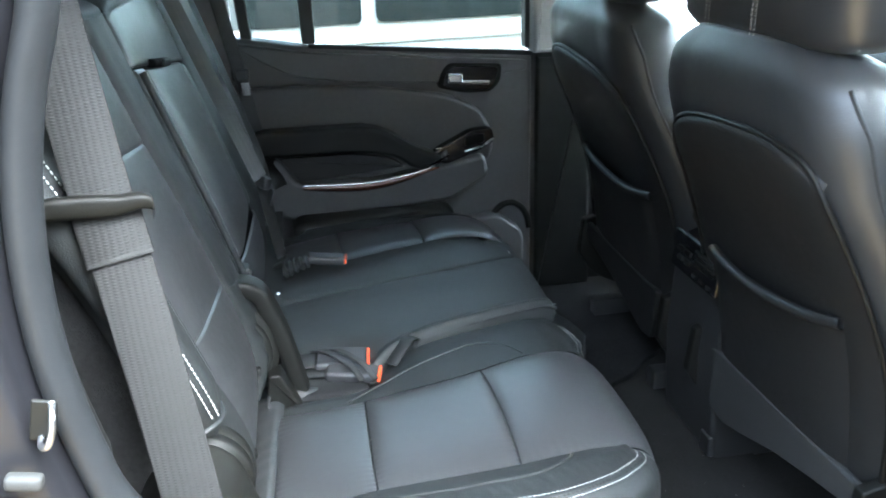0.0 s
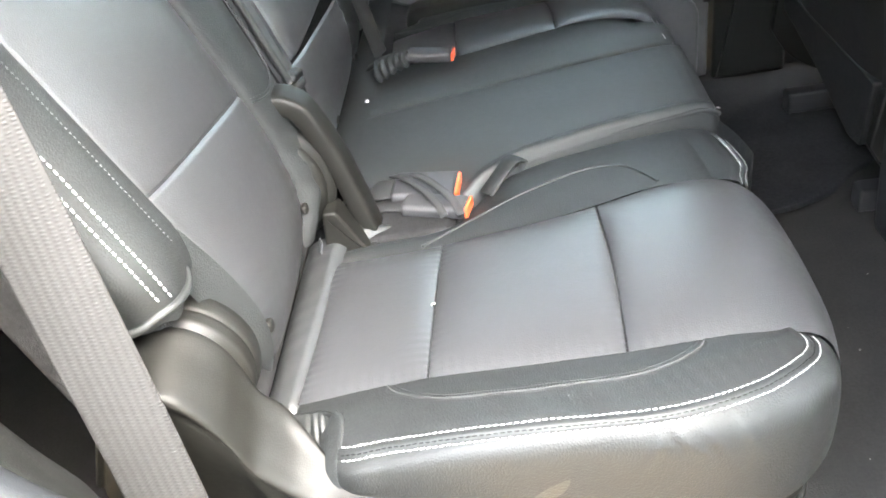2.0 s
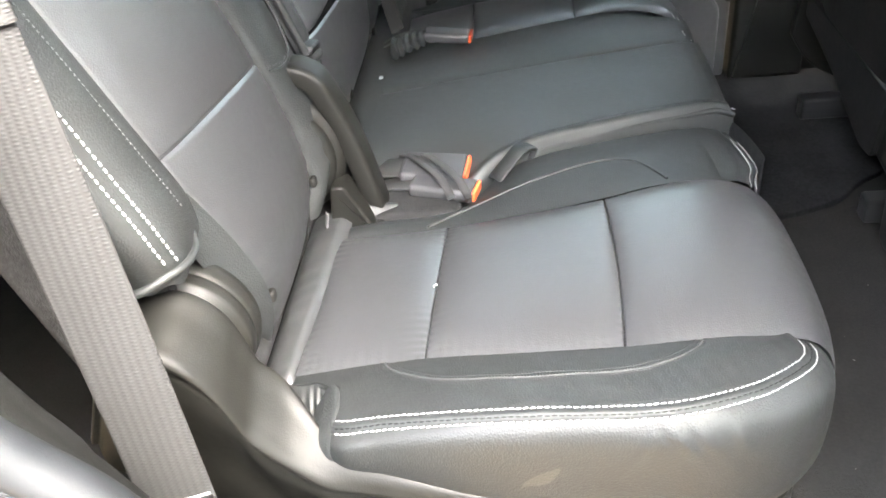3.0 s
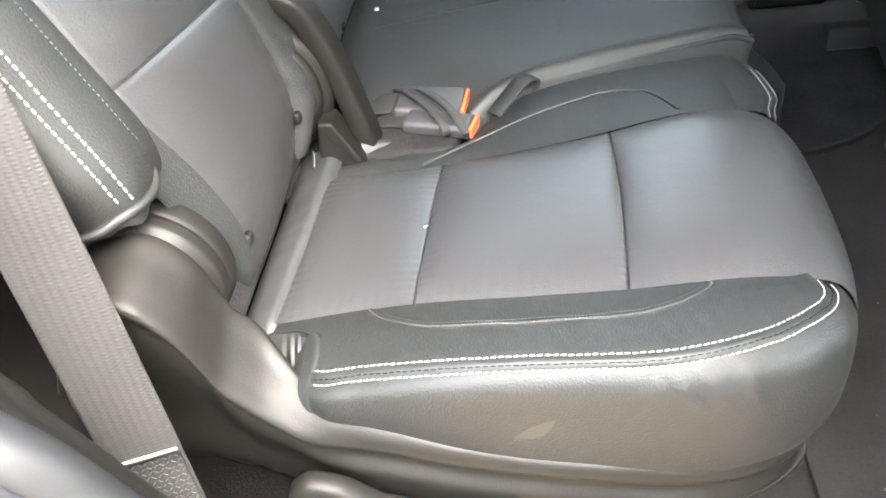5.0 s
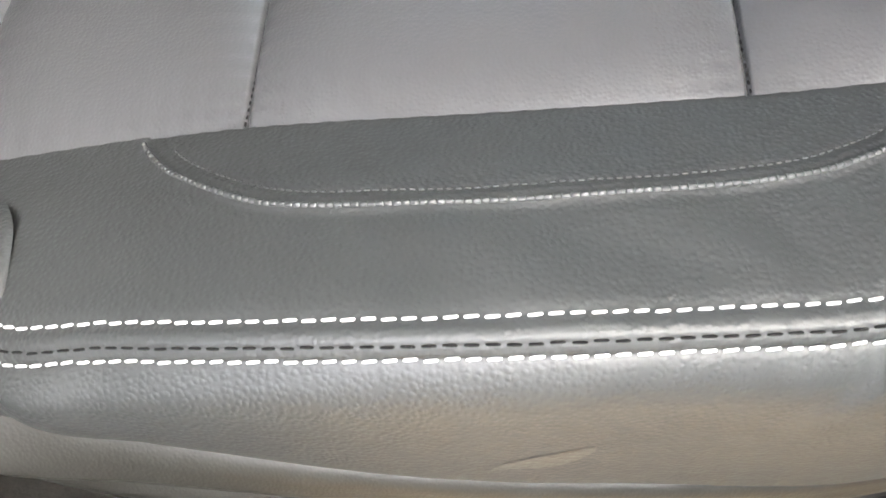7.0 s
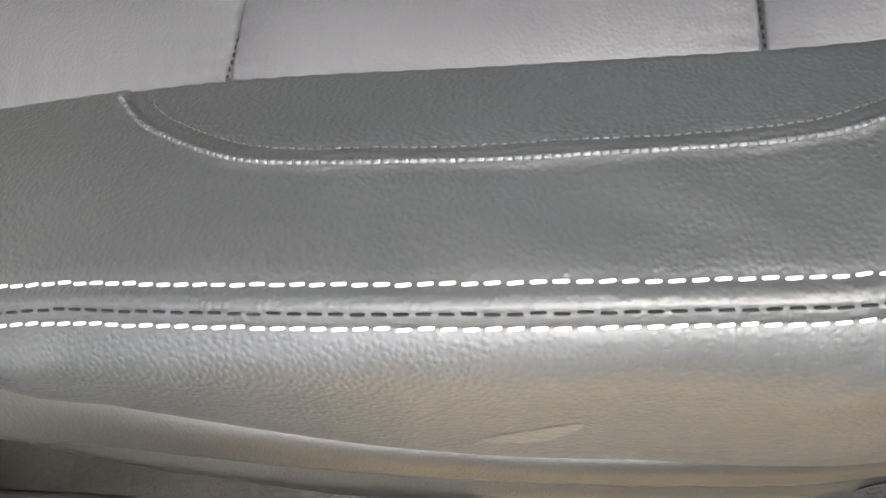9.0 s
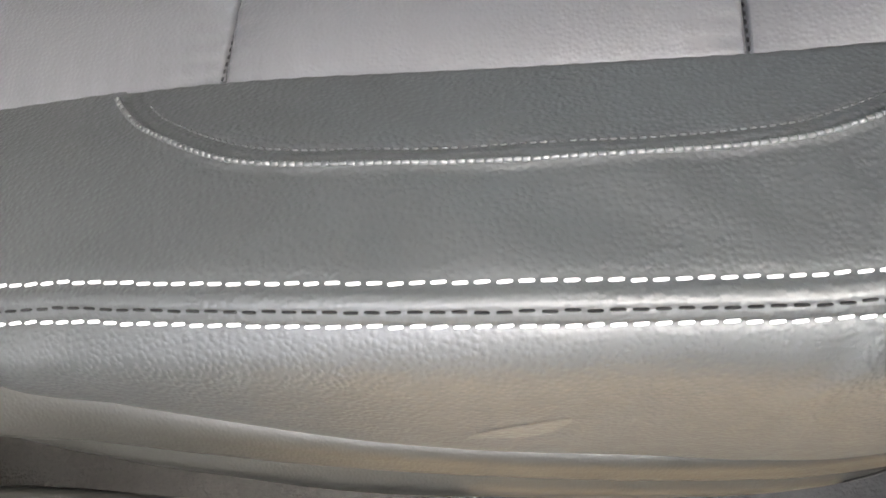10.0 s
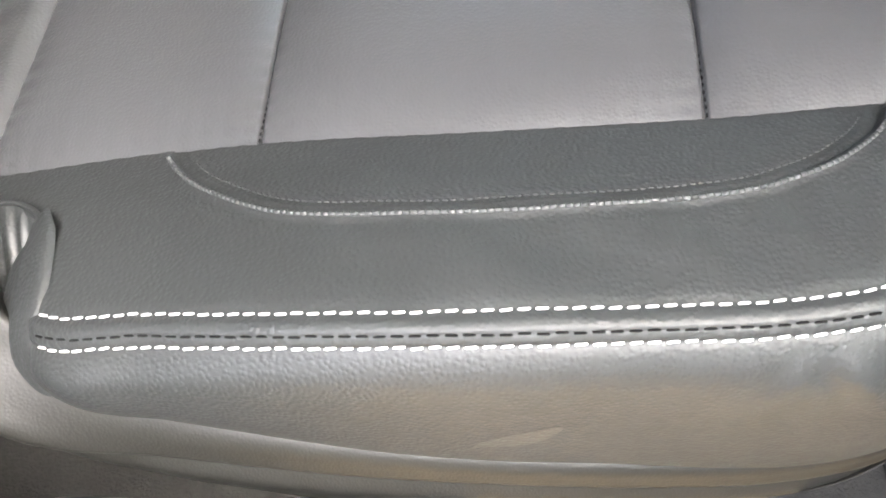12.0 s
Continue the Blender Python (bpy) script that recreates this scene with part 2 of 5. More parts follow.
DOORSKIN = shader("soft_black_door_trim", (0.080, 0.080, 0.081), 0.48, fine=0.25, fine_scale=800)
GLOSS_BLACK = shader("gloss_black_trim", (0.008, 0.008, 0.009), 0.12, vary=0.05)
CHROME = shader("chrome", (0.8, 0.8, 0.82), 0.14, metal=1.0, vary=0.03)
SATIN = shader("satin_metal", (0.6, 0.6, 0.62), 0.3, metal=1.0, vary=0.05)
WOOD = shader("dark_red_wood_veneer", (0.09, 0.028, 0.018), 0.2, vary=0.35, vary_scale=18, coat=0.6)
WHITE_THREAD = shader("white_thread", (0.46, 0.455, 0.44), 0.6, vary=0.06, vary_scale=60, fine=0.5, fine_scale=2500)
BLACK_THREAD = shader("black_thread", (0.004, 0.004, 0.004), 0.85, fine=0.5, fine_scale=2500, spec=0.1)
GREY_THREAD = shader("grey_thread", (0.075, 0.075, 0.078), 0.55, fine=0.5, fine_scale=2500)
WEBBING = webbing_mat("grey_woven_webbing", (0.0164, 0.0162, 0.0160))
# Paler copy of the belt webbing; light on the middle belt is in its colour.
WEBBING_LIT = webbing_mat("lit_grey_webbing", (0.085, 0.088, 0.088))
CARPET = shader("black_carpet", (0.017, 0.017, 0.0175), 0.95, fine=1.0, fine_scale=420, vary=0.6, vary_scale=11, spec=0.1)
CARPET_GREY = shader("grey_floor_carpet", (0.0216, 0.0209, 0.0194), 0.95, fine=1.0, fine_scale=380, vary=0.35, vary_scale=14, spec=0.1)
RED = shader("red_button", (0.80, 0.10, 0.03), 0.4, vary=0.05)
BUCKLE = shader("grey_buckle_plastic", (0.032, 0.032, 0.034), 0.52, vary=0.05)
RUBBER = shader("rubber_seal", (0.013, 0.014, 0.0155), 0.5, fine=0.15, fine_scale=500, spec=0.28)
PAINT = shader("black_car_paint", (0.010, 0.010, 0.012), 0.32, vary=0.05)
HEADLINER = shader("grey_cloth_headliner", (0.55, 0.56, 0.58), 0.9, fine=0.5, fine_scale=500)
PILLAR_TRIM = shader("grey_pillar_trim", (0.30, 0.29, 0.28), 0.6, fine=0.2, fine_scale=700)
GROUND = shader("tan_concrete", (0.24, 0.168, 0.076), 0.9, fine=0.6, fine_scale=60, vary=0.2, vary_scale=1.2)
WHITE_PAINT = shader("white_car_paint", (0.8, 0.8, 0.8), 0.2, vary=0.02, coat=0.6)
CAR_GLASS = shader("grey_green_car_glass", (0.03, 0.036, 0.036), 0.08, vary=0.35, vary_scale=2.5)
TINTED = shader("dark_car_window", (0.03, 0.035, 0.04), 0.06, vary=0.1)
GLASS = glass_mat("tinted_window_glass", (0.165, 0.20, 0.195))
GLASS_CLEAR = glass_mat("windscreen_glass", (0.68, 0.74, 0.73))
PLASTER = shader("grey_plaster", (0.16, 0.15, 0.135), 0.9, fine=0.6, fine_scale=40, vary=0.25, vary_scale=0.8)

# ---- the near seat of the second row ----
YC = 0.558          # the middle of the bench
FLOOR = -0.07
GROUND_Z = -0.66

seat = thing("car_seat", (0.1, 0.1, FLOOR), "black leather rear car seat with white double stitching", "car seat", "second row seats")

# front-to-back line of the cushion along its outer insert seam
PX = np.array([-.137, -.07, 0, .1, .19, .257, .30, .335, .359, .379, .392, .398, .398, .393])
PZ = np.array([.327, .339, .350, .356, .361, .367, .366, .359, .348, .330, .305, .270, .220, .150])
PA = np.concatenate([[0], np.cumsum(np.hypot(np.diff(PX), np.diff(PZ)))])
lineX, lineZ = curve1(PA, PX), curve1(PA, PZ)
a_at = lambda x: float(np.interp(x, PX[:11], PA[:11]))
insert_out = curve1([-.14, -.05, .05, .15, .28, .335, .375, .41], [.0070, .0060, .0032, .0012, .0010, .006, .018, .024])
insert_in = curve1([-.14, 0, .2, .3, .37, .41], [.245, .258, .264, .281, .292, .296])
insert_tilt = curve1([-.14, 0, .1, .2, .3, .41], [.006, .029, .022, .013, .011, .010])


def insert_at(a, f):
    """The insert's seam-level surface: a along the line, f across from the outer to the inner seam."""
    x = lineX(a)
    y = insert_out(x) * (1 - f) + insert_in(x) * f
    return np.stack([x + 0.006 * f * (x < .39), y, lineZ(a) - insert_tilt(x) * f - 0.004 * np.sin(np.pi * f) / (1 + np.exp((x - .1) / .04))], axis=-1)


def insert_panel(a0, a1, bow0, bow1, height=0.008, na=80, nf=110):
    """A padded panel between two cross seams, tucked in at its edges."""
    ea = (1 - np.cos(np.linspace(0, np.pi, na))) / 2
    ef = np.linspace(0, 1, nf) - 0.152 * np.sin(2 * np.pi * np.linspace(0, 1, nf))
    F, E = np.meshgrid(ef, ea)
    lo = a0 + bow0 * np.sin(np.pi * F)
    hi = a1 + bow1 * np.sin(np.pi * F)
    A = lo + (hi - lo) * E
    P = insert_at(A, F)
    n = normals(P)
    n *= np.sign(n[..., 2:3].mean())
    dy = np.minimum(F, 1 - F) * 0.265
    dx = np.minimum(A - lo, hi - A)
    puff = height * (1 - np.exp(-dy / 0.034)) * (1 - 0.55 * np.exp(-dx / 0.012))
    front = np.clip((P[..., 0] - .27) / .09, 0, 1)
    tuck = -(0.0 + .0 * front) * np.exp(-(dy / (0.0014 + .003 * front)) ** 2) - 0.0025 * np.exp(-(dx / 0.0009) ** 2)
    pucker = (.00055 if a0 == 0 else .00030) * np.exp(-dx / .011) * np.sin(P[..., 1] * 620 + 2.5 * np.sin(P[..., 1] * 47)) * (.6 + .4 * np.sin(P[..., 1] * 33 + a0 * 50))
    pucker += .00022 * np.exp(-dy / .013) * np.sin(P[..., 0] * 560 + 2.2 * np.sin(P[..., 0] * 41))
    P = P + n * (puff + tuck + pucker)[..., None]
    return flip(grid(P))


aA, aB = a_at(0.0), a_at(0.19)
INSERTS = [insert_panel(0.0, aA, .004, .0, .012), insert_panel(aA, aB, .0, .004, .014), insert_panel(aB, PA[-1], .004, 0, .013, na=140)]
for g in INSERTS:
    part("seat_panel", g, LEATHER_SMOOTH_LIT, seat, "smooth padded black leather panel")

# strip between the insert and the backrest
u, v = np.meshgrid(np.linspace(0, 1, 24), np.linspace(0, 1, 60), indexing="ij")
sx = (-.133 + .014 * v) * (1 - u) - .178 * u
sy = -.013 * (1 - v) + .300 * v + .004 * u
sz = .322 + .0110 * np.sin(.5 * np.pi * np.clip(u / .30, 0, 1)) - .010 * np.clip(u - .12, 0, 1) - .014 * u ** 5 - .005 * v - .012 * np.exp(-(v / .045) ** 2)
sz = sz + .0005 * np.sin(v * 60 + 5 * u + 2 * np.sin(v * 13)) * np.sin(np.pi * u)
part("seat_panel", grid(np.stack([sx, sy, sz], -1)), LEATHER_BACK, seat, "puffed black leather strip at the backrest")

# outer bolster: spokes from the insert seam over the stitched edge and down to the base
W_SIDE = [0, .03, .055, .068, .11, .14, .19, .24, .29, .329, .3665, .391, .4166, .4367, .4597, .4817, .509, .5193, .5375, .5575, .5775]
seam_x = curve1(W_SIDE, [-.14, -.11, -.085, -.072, -.03, 0, .05, .10, .15, .189, .226, .250, .274, .292, .311, .328, .344, .3485, .350, .351, .352])
seam_y = curve1(W_SIDE, [-.030, -.052, -.073, -.080, -.086, -.090, -.095, -.0975, -.0973, -.0964, -.0922, -.0857, -.0757, -.066, -.0525, -.038, -.0185, -.007, .011, .030, .050])
seam_z = curve1(W_SIDE, [.327, .340, .356, .3615, .3725, .3795, .388, .392, .3915, .3905, .390, .3885, .385, .381, .3765, .371, .363, .358, .350, .338, .325])
seam_turn = curve1(W_SIDE, [-90, -90, -90, -90, -90, -90, -90, -90, -88, -83, -77, -71, -64, -58, -51, -43, -30, -15, -3, 0, 0])
edge_z = curve1(W_SIDE, [.305, .310, .322, .328, .323, .318, .305, .296, .286, .280, .273, .269, .265, .262, .260, .258, .256, .255, .255, .250, .248])
edge_d = curve1(W_SIDE, [.012, .014, .018, .020, .021, .021, .021, .021, .021, .023, .026, .029, .031, .032, .032, .031, .029, .028, .028, .029, .030])
root_x = curve1(W_SIDE, [-.14, -.11, -.085, -.072, -.03, 0, .05, .10, .15, .187, .219, .238, .256, .270, .284, .297, .312, .318, .326, .332, .337])
W_END = .5775
base_z = curve1(PX[:10], PZ[:10])
arc_y = curve1([-.040, -.034, -.025, -.009, .014, .053, .105, .155, .205, .235, .250, .259], [.005, -.005, -.016, -.029, -.042, -.049, -.051, -.050, -.043, -.028, -.014, .0])


def bolster_at(w, tau):
    """Point of the bolster: w round its length, tau across: 0 insert seam, 2 upper stitch row, 3 lower row, 5 base."""
    w, tau = np.broadcast_arrays(np.asarray(w, float), np.asarray(tau, float))
    x0 = root_x(w)
    y0 = insert_out(x0) + .0025
    sx, sy, zs, zb, de = seam_x(w), seam_y(w), seam_z(w), edge_z(w), edge_d(w)
    ux, uy = np.cos(np.radians(seam_turn(w))), np.sin(np.radians(seam_turn(w)))
    z0 = base_z(x0) - .0004
    out = [0, 0, 0, .0112, .0112 + (de - .0078) * .92, de + .0034, de - .010]
    X = [x0, (x0 + sx) / 2] + [sx + ux * o for o in out[2:]]
    Y = [y0, (y0 + sy) / 2] + [sy + uy * o for o in out[2:]]
    Z = [z0, (z0 + zs) / 2 + .0055, zs, zs - .0045, zb * .24 + (zs - .0045) * .76, zb, zb - .035]
    x, y, z = np.zeros_like(tau), np.zeros_like(tau), np.zeros_like(tau)
    for i in range(6):
        k = (tau >= i) & ((tau < i + 1) | (i == 5))
        t = tau - i
        for src, dst in ((X, x), (Y, y), (Z, z)):
            p0, p1, p2, p3 = src[max(i - 1, 0)], src[i], src[i + 1], src[min(i + 2, 6)]
            if i == 2:
                p3 = p2 + (p2 - p1) * .7 + (p3 - p2) * .15
            val = .5 * (2 * p1 + (p2 - p0) * t + (2 * p0 - 5 * p1 + 4 * p2 - p3) * t ** 2 + (3 * p1 - p0 - 3 * p2 + p3) * t ** 3)
            dst[k] = val[k]
    # the rear end falls away behind its welt
    z = z - .035 * np.clip((.0632 - w) / .010, 0, 1) * np.clip((tau - .9) / .6, 0, 1)
    # soft folds pulled by the stitching and slack leather
    wr = np.exp(-((tau - 1.4) / .5) ** 2) * (.55 + .45 * np.tanh((x - .06) / .04))
    z = z + wr * .0013 * (np.sin(150 * x + 95 * y + 3 * np.sin(27 * x)) * (1 + np.sin(13 * x + 1)) * .6 + .12 * np.sin(395 * x + 140 * y + 1.3))
    for cx, lean, size in ((.188, 1.3, .0020), (.212, 1.1, .0016), (.245, .8, .0018), (.205, -1.0, .0010)):
        e = (x - cx - lean * (.40 - z) * .6)
        z = z - size * np.exp(-(e / .005) ** 2) * np.exp(-((tau - 3.75) / .38) ** 2)
        y = y - size * np.exp(-((e - .008) / .006) ** 2) * np.exp(-((tau - 3.8) / .38) ** 2)
    return np.stack([x, y, z], -1)


def bolster_relief(P, tau):
    g = -.0003 * np.exp(-((tau - 2.5) / .13) ** 2) + .00008 * np.exp(-((tau - 2.2) / .17) ** 2) + .00008 * np.exp(-((tau - 2.8) / .17) ** 2)
    g += -.0007 * np.exp(-((tau - 2.0) / .09) ** 2) - .0007 * np.exp(-((tau - 3.0) / .09) ** 2)
    x, y = P[..., 0], P[..., 1]
    on = (x > -.04) & (x < .259) & (tau < 1.8)
    slope = (arc_y(x + .001) - arc_y(x - .001)) / .002
    d = (y - arc_y(x)) / np.sqrt(1 + slope ** 2)
    rib = -.0010 * np.exp(-((d - .0008) / .0012) ** 2) + .0017 * np.exp(-((d + .0024) / .0020) ** 2) - .0006 * np.exp(-((d - .0065) / .0012) ** 2)
    rib -= .0012 / (1 + np.exp(-d / .002))
    return g + np.where(on, rib, 0)


def bolster_surface(w, tau):
    w, tau = np.broadcast_arrays(np.asarray(w, float), np.asarray(tau, float))
    e = 1e-4
    P = bolster_at(w, tau)
    n = np.cross(bolster_at(w + e, tau) - bolster_at(w - e, tau), bolster_at(w, tau + .01) - bolster_at(w, np.maximum(tau - .01, 0)))
    n /= np.maximum(np.linalg.norm(n, axis=-1, keepdims=True), 1e-12)
    n *= -1
    return P + n * bolster_relief(P, tau)[..., None], n


taus = np.concatenate([np.linspace(0, .09, 7, endpoint=False), np.linspace(.09, .3, 7, endpoint=False), np.linspace(.3, 1.9, 62, endpoint=False), np.linspace(1.9, 3.1, 40, endpoint=False), np.linspace(3.1, 6, 34)])
ws = np.linspace(.006, W_END, 360)
BW, BT = np.meshgrid(ws, taus, indexing="ij")
BP = bolster_surface(BW, BT)[0]
BOLSTER = flip(grid(np.concatenate([BP[:, :1] + np.array([-.002, .014, -.012]), BP], axis=1)))
bolster = part("side_bolster", BOLSTER, LEATHER, seat, "grained black leather bolster with white stitching")

# gathered end of the bolster by the recliner cover
rim_in = path3([(-.086, -.026, .352), (-.0765, -.041, .3585), (-.0728, -.058, .3605), (-.0725, -.080, .3582), (-.0735, -.095, .345), (-.0735, -.1035, .322), (-.0735, -.107, .300)], 60)
rim_out = path3([(-.097, -.034, .342), (-.099, -.050, .346), (-.0995, -.064, .345), (-.100, -.077, .341), (-.0995, -.090, .330), (-.098, -.098, .312), (-.097, -.100, .295)], 60)
v = np.linspace(0, 1, 24)[None, :, None]
swell = .0042 * np.sin(np.pi * v ** .55) + .0008 * np.exp(-((v - .6) / .1) ** 2)
P = rim_in[:, None] * (1 - v) + rim_out[:, None] * v + np.array([-.15, -.55, .8]) * swell
part("bolster_end", flip(grid(P)), LEATHER, seat, "rolled black leather welt")
# leather gathered in folds between the welt and the strip
u, v = np.meshgrid(np.linspace(0, 1, 90), np.linspace(0, 1, 30), indexing="ij")
gx = -.148 + .058 * u - .006 * v * (1 - u)
gy = -.012 - .012 * u ** 2 - (.040 + .006 * u) * v
gz = .335 + .011 * u - .020 * v - .012 * v * v + .0014 * np.sin(u * 46 - v * 4.5 + 1.2 * np.sin(7 * u)) * np.clip(v * 3, 0, 1) * (.75 + .25 * np.sin(9 * u + 1)) * (1 - .3 * v)
part("bolster_end", grid(np.stack([gx, gy, gz], -1)), LEATHER, seat, "gathered black leather")
part("seam_welt", tube(path3([(-.136, -.013, .336), (-.118, -.0155, .341), (-.103, -.020, .347), (-.090, -.029, .3515), (-.081, -.043, .3575)], 40), .0013, 8), LEATHER, seat)

# single stitches
ang = np.linspace(0, 2 * np.pi, 7, endpoint=False)
sl = np.array([-.5, -.46, -.3, 0, .3, .46, .5])
sr = np.array([.15, .7, .95, 1.0, .95, .7, .15])
STITCH = grid(np.stack([np.repeat(sl[:, None], 7, 1) * .0043, sr[:, None] * np.cos(ang) * .00054, sr[:, None] * np.sin(ang) * .0005], -1), ring=True)
me_white = to_mesh("stitch", STITCH, WHITE_THREAD)
me_black = to_mesh("stitch", (STITCH[0] * np.array([1.0, .95, .8]), STITCH[1]), BLACK_THREAD)


def stitch_row(tau, mesh, pitch, w0, w1, lift, slant, parent):
    w = np.linspace(w0, w1, 3000)
    P, N = bolster_surface(w, np.full_like(w, tau))
    s = np.concatenate([[0], np.cumsum(np.linalg.norm(np.diff(P, axis=0), axis=1))])
    r = random.Random(int(tau * 10))
    for c in np.arange(pitch / 2, s[-1], pitch):
        i = int(np.searchsorted(s, c))
        i = min(max(i, 2), len(w) - 3)
        t = Vector(P[i + 2] - P[i - 2]).normalized()
        n = Vector(N[i])
        n = (n - t * n.dot(t)).normalized()
        b = n.cross(t)
        m = Matrix((t, b, n)).transposed().to_4x4()
        m.translation = Vector(P[i]) + n * lift - Vector(ORIGIN[parent]) + b * r.uniform(-.00025, .00025)
        ob = new("stitch", mesh)
        ob.parent = parent
        ob.matrix_basis = m @ pose(0, 0, 0, 0, 0, slant + r.uniform(-2, 2))


wq = .0665
stitch_row(2.0, me_white, .0059, wq, W_END - .036, .0004, 4, bolster)
stitch_row(3.0, me_white, .0059, wq, W_END - .036, .0004, 4, bolster)
stitch_row(2.5, me_black, .0059, wq, W_END - .036, .0006, 0, bolster)


def sewn(points, n, normal, length, material, parent, name="stitching", thick=1.0):
    """A row of small stitches along a curve, in one mesh."""
    p = path3(points, n)
    gs = []
    for i in range(n):
        t = Vector(p[min(i + 1, n - 1)] - p[max(i - 1, 0)]).normalized()
        nn = Vector(normal)
        nn = (nn - t * nn.dot(t)).normalized()
        m = Matrix((t, nn.cross(t), nn)).transposed().to_4x4()
        m.translation = Vector(p[i])
        k = length / .0052
        gs.append(moved(STITCH, m @ Matrix.Diagonal((k, thick, thick, 1))))
    return part(name, join(*gs), material, parent, "", kind="stuff")


# thin seam stitches along the crescent and the insert seams
xa = np.linspace(-.036, .254, 110)
flat = BP[:, (taus > .05) & (taus < 1.95)].reshape(-1, 3)


def on_bolster(x, y, lift):
    i = np.argsort((flat[:, 0] - x) ** 2 + (flat[:, 1] - y) ** 2)[:4]
    return flat[i].mean(0) * np.array([0, 0, 1]) + np.array([x, y, lift])


def smooth_z(points, n=9):
    p = np.array(points)
    p[:, 2] = np.convolve(np.pad(p[:, 2], n // 2, mode="edge"), np.ones(n) / n, mode="valid")
    return p


slopes = [(float(arc_y(x + .002)) - float(arc_y(x - .002))) / .004 for x in xa]
rope = smooth_z([on_bolster(x + .0024 * m / math.hypot(1, m), float(arc_y(x)) - .0024 / math.hypot(1, m), .0000) for x, m in zip(xa, slopes)])
sewn(rope, 118, (0, 0, 1), .0038, LEATHER_MATT_DIM, bolster, "seam_ridge", thick=2.4)
dots = [on_bolster(x - .0065 * m / math.hypot(1, m), float(arc_y(x)) + .0065 / math.hypot(1, m), .0002) for x, m in zip(xa, slopes) if float(arc_y(x)) < -.009]
sewn(dots, 98, (0, 0, 1), .0024, LEATHER, bolster, thick=.8)
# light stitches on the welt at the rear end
sewn([(-.0735, y, z + .0012) for y, z in ((-.062, .359), (-.080, .358), (-.095, .345), (-.1035, .324), (-.107, .302))], 17, (0, -.6, .8), .0026, LEATHER_MATT_DIM, seat, thick=.7)

# inner bolster beside the buckles
pipe_y = curve1([-.14, -.06, .113, .25, .407], [.285, .316, .425, .474, .515])
pipe_z = curve1([-.14, 0, .11, .25, .41], [.305, .308, .315, .310, .300])
def well(x, y):
    """Depth of the hollow that holds the buckles."""
    return .042 * np.exp(-((x + .018) / .070) ** 2 - ((y - .366) / .055) ** 2)


front_drop = curve1([.30, .345, .372, .388, .399, .404], [0, -.001, -.006, -.016, -.042, -.12])


def inner_at(a, f):
    x = np.where(a < .52, a - .12, .404 - .006 * (a - .52) / .1)
    x = np.minimum(x, .404)
    near = np.clip(f * 4, 0, 1)
    drop = np.where(x < .4035, front_drop(x), 0)
    y0, y1 = insert_in(x), pipe_y(x)
    x = x - .016 * (1 - near * near * (3 - 2 * near)) * np.clip((x - .34) / .06, 0, 1)
    z0 = base_z(np.minimum(x, .34)) - insert_tilt(x)
    z1 = pipe_z(x)
    y = y0 + (y1 - y0) * f
    z = z0 * (1 - f) + z1 * f + .007 * np.sin(np.pi * f) + drop
    z = z - .010 * np.exp(-((1 - f) * (y1 - y0) / .006) ** 2)
    return np.stack([x, y, z - well(x, y)], -1)


u, v = np.meshgrid(np.concatenate([np.linspace(0, .46, 110, endpoint=False), np.linspace(.46, .524, 60)]), np.linspace(0, 1, 70), indexing="ij")
P = inner_at(u, v)
Pl = P[-1:].copy()
Pl[..., 2] -= .12
P = np.concatenate([P, Pl])
Ps = P[:, -1:].copy()
Ps[..., 2] -= .10
part("inner_bolster", grid(np.concatenate([P, Ps], axis=1)), LEATHER, seat, "black leather cushion side beside the buckles")
sew_in = [(-.021, .262), (.053, .309), (.127, .340), (.223, .362), (.243, .350), (.258, .325), (.274, .288)]


def on_inner(x, y, lift=.0008):
    f = (y - float(insert_in(x))) / (float(pipe_y(x)) - float(insert_in(x)))
    q = inner_at(np.array(x + .12), np.array(f))
    return (float(q[0]), float(q[1]), float(q[2]) + lift)


part("seam_welt", tube(path3([on_inner(*q) for q in sew_in], 70), .0016, 8), LEATHER_MATT_DIM, seat)
sewn([on_inner(x, y + .004) for x, y in sew_in], 80, (0, 0, 1), .003, GREY_THREAD, seat, thick=.8)
for dx in (0, .010):
    q = [on_inner(.386 + .9 * dx, .290 + k * .155, .0015) for k in np.linspace(0, 1, 8)]
    sewn([(x + .0015, y, z) for x, y, z in q], 36, (.7, 0, .7), .0040, WHITE_THREAD, seat)

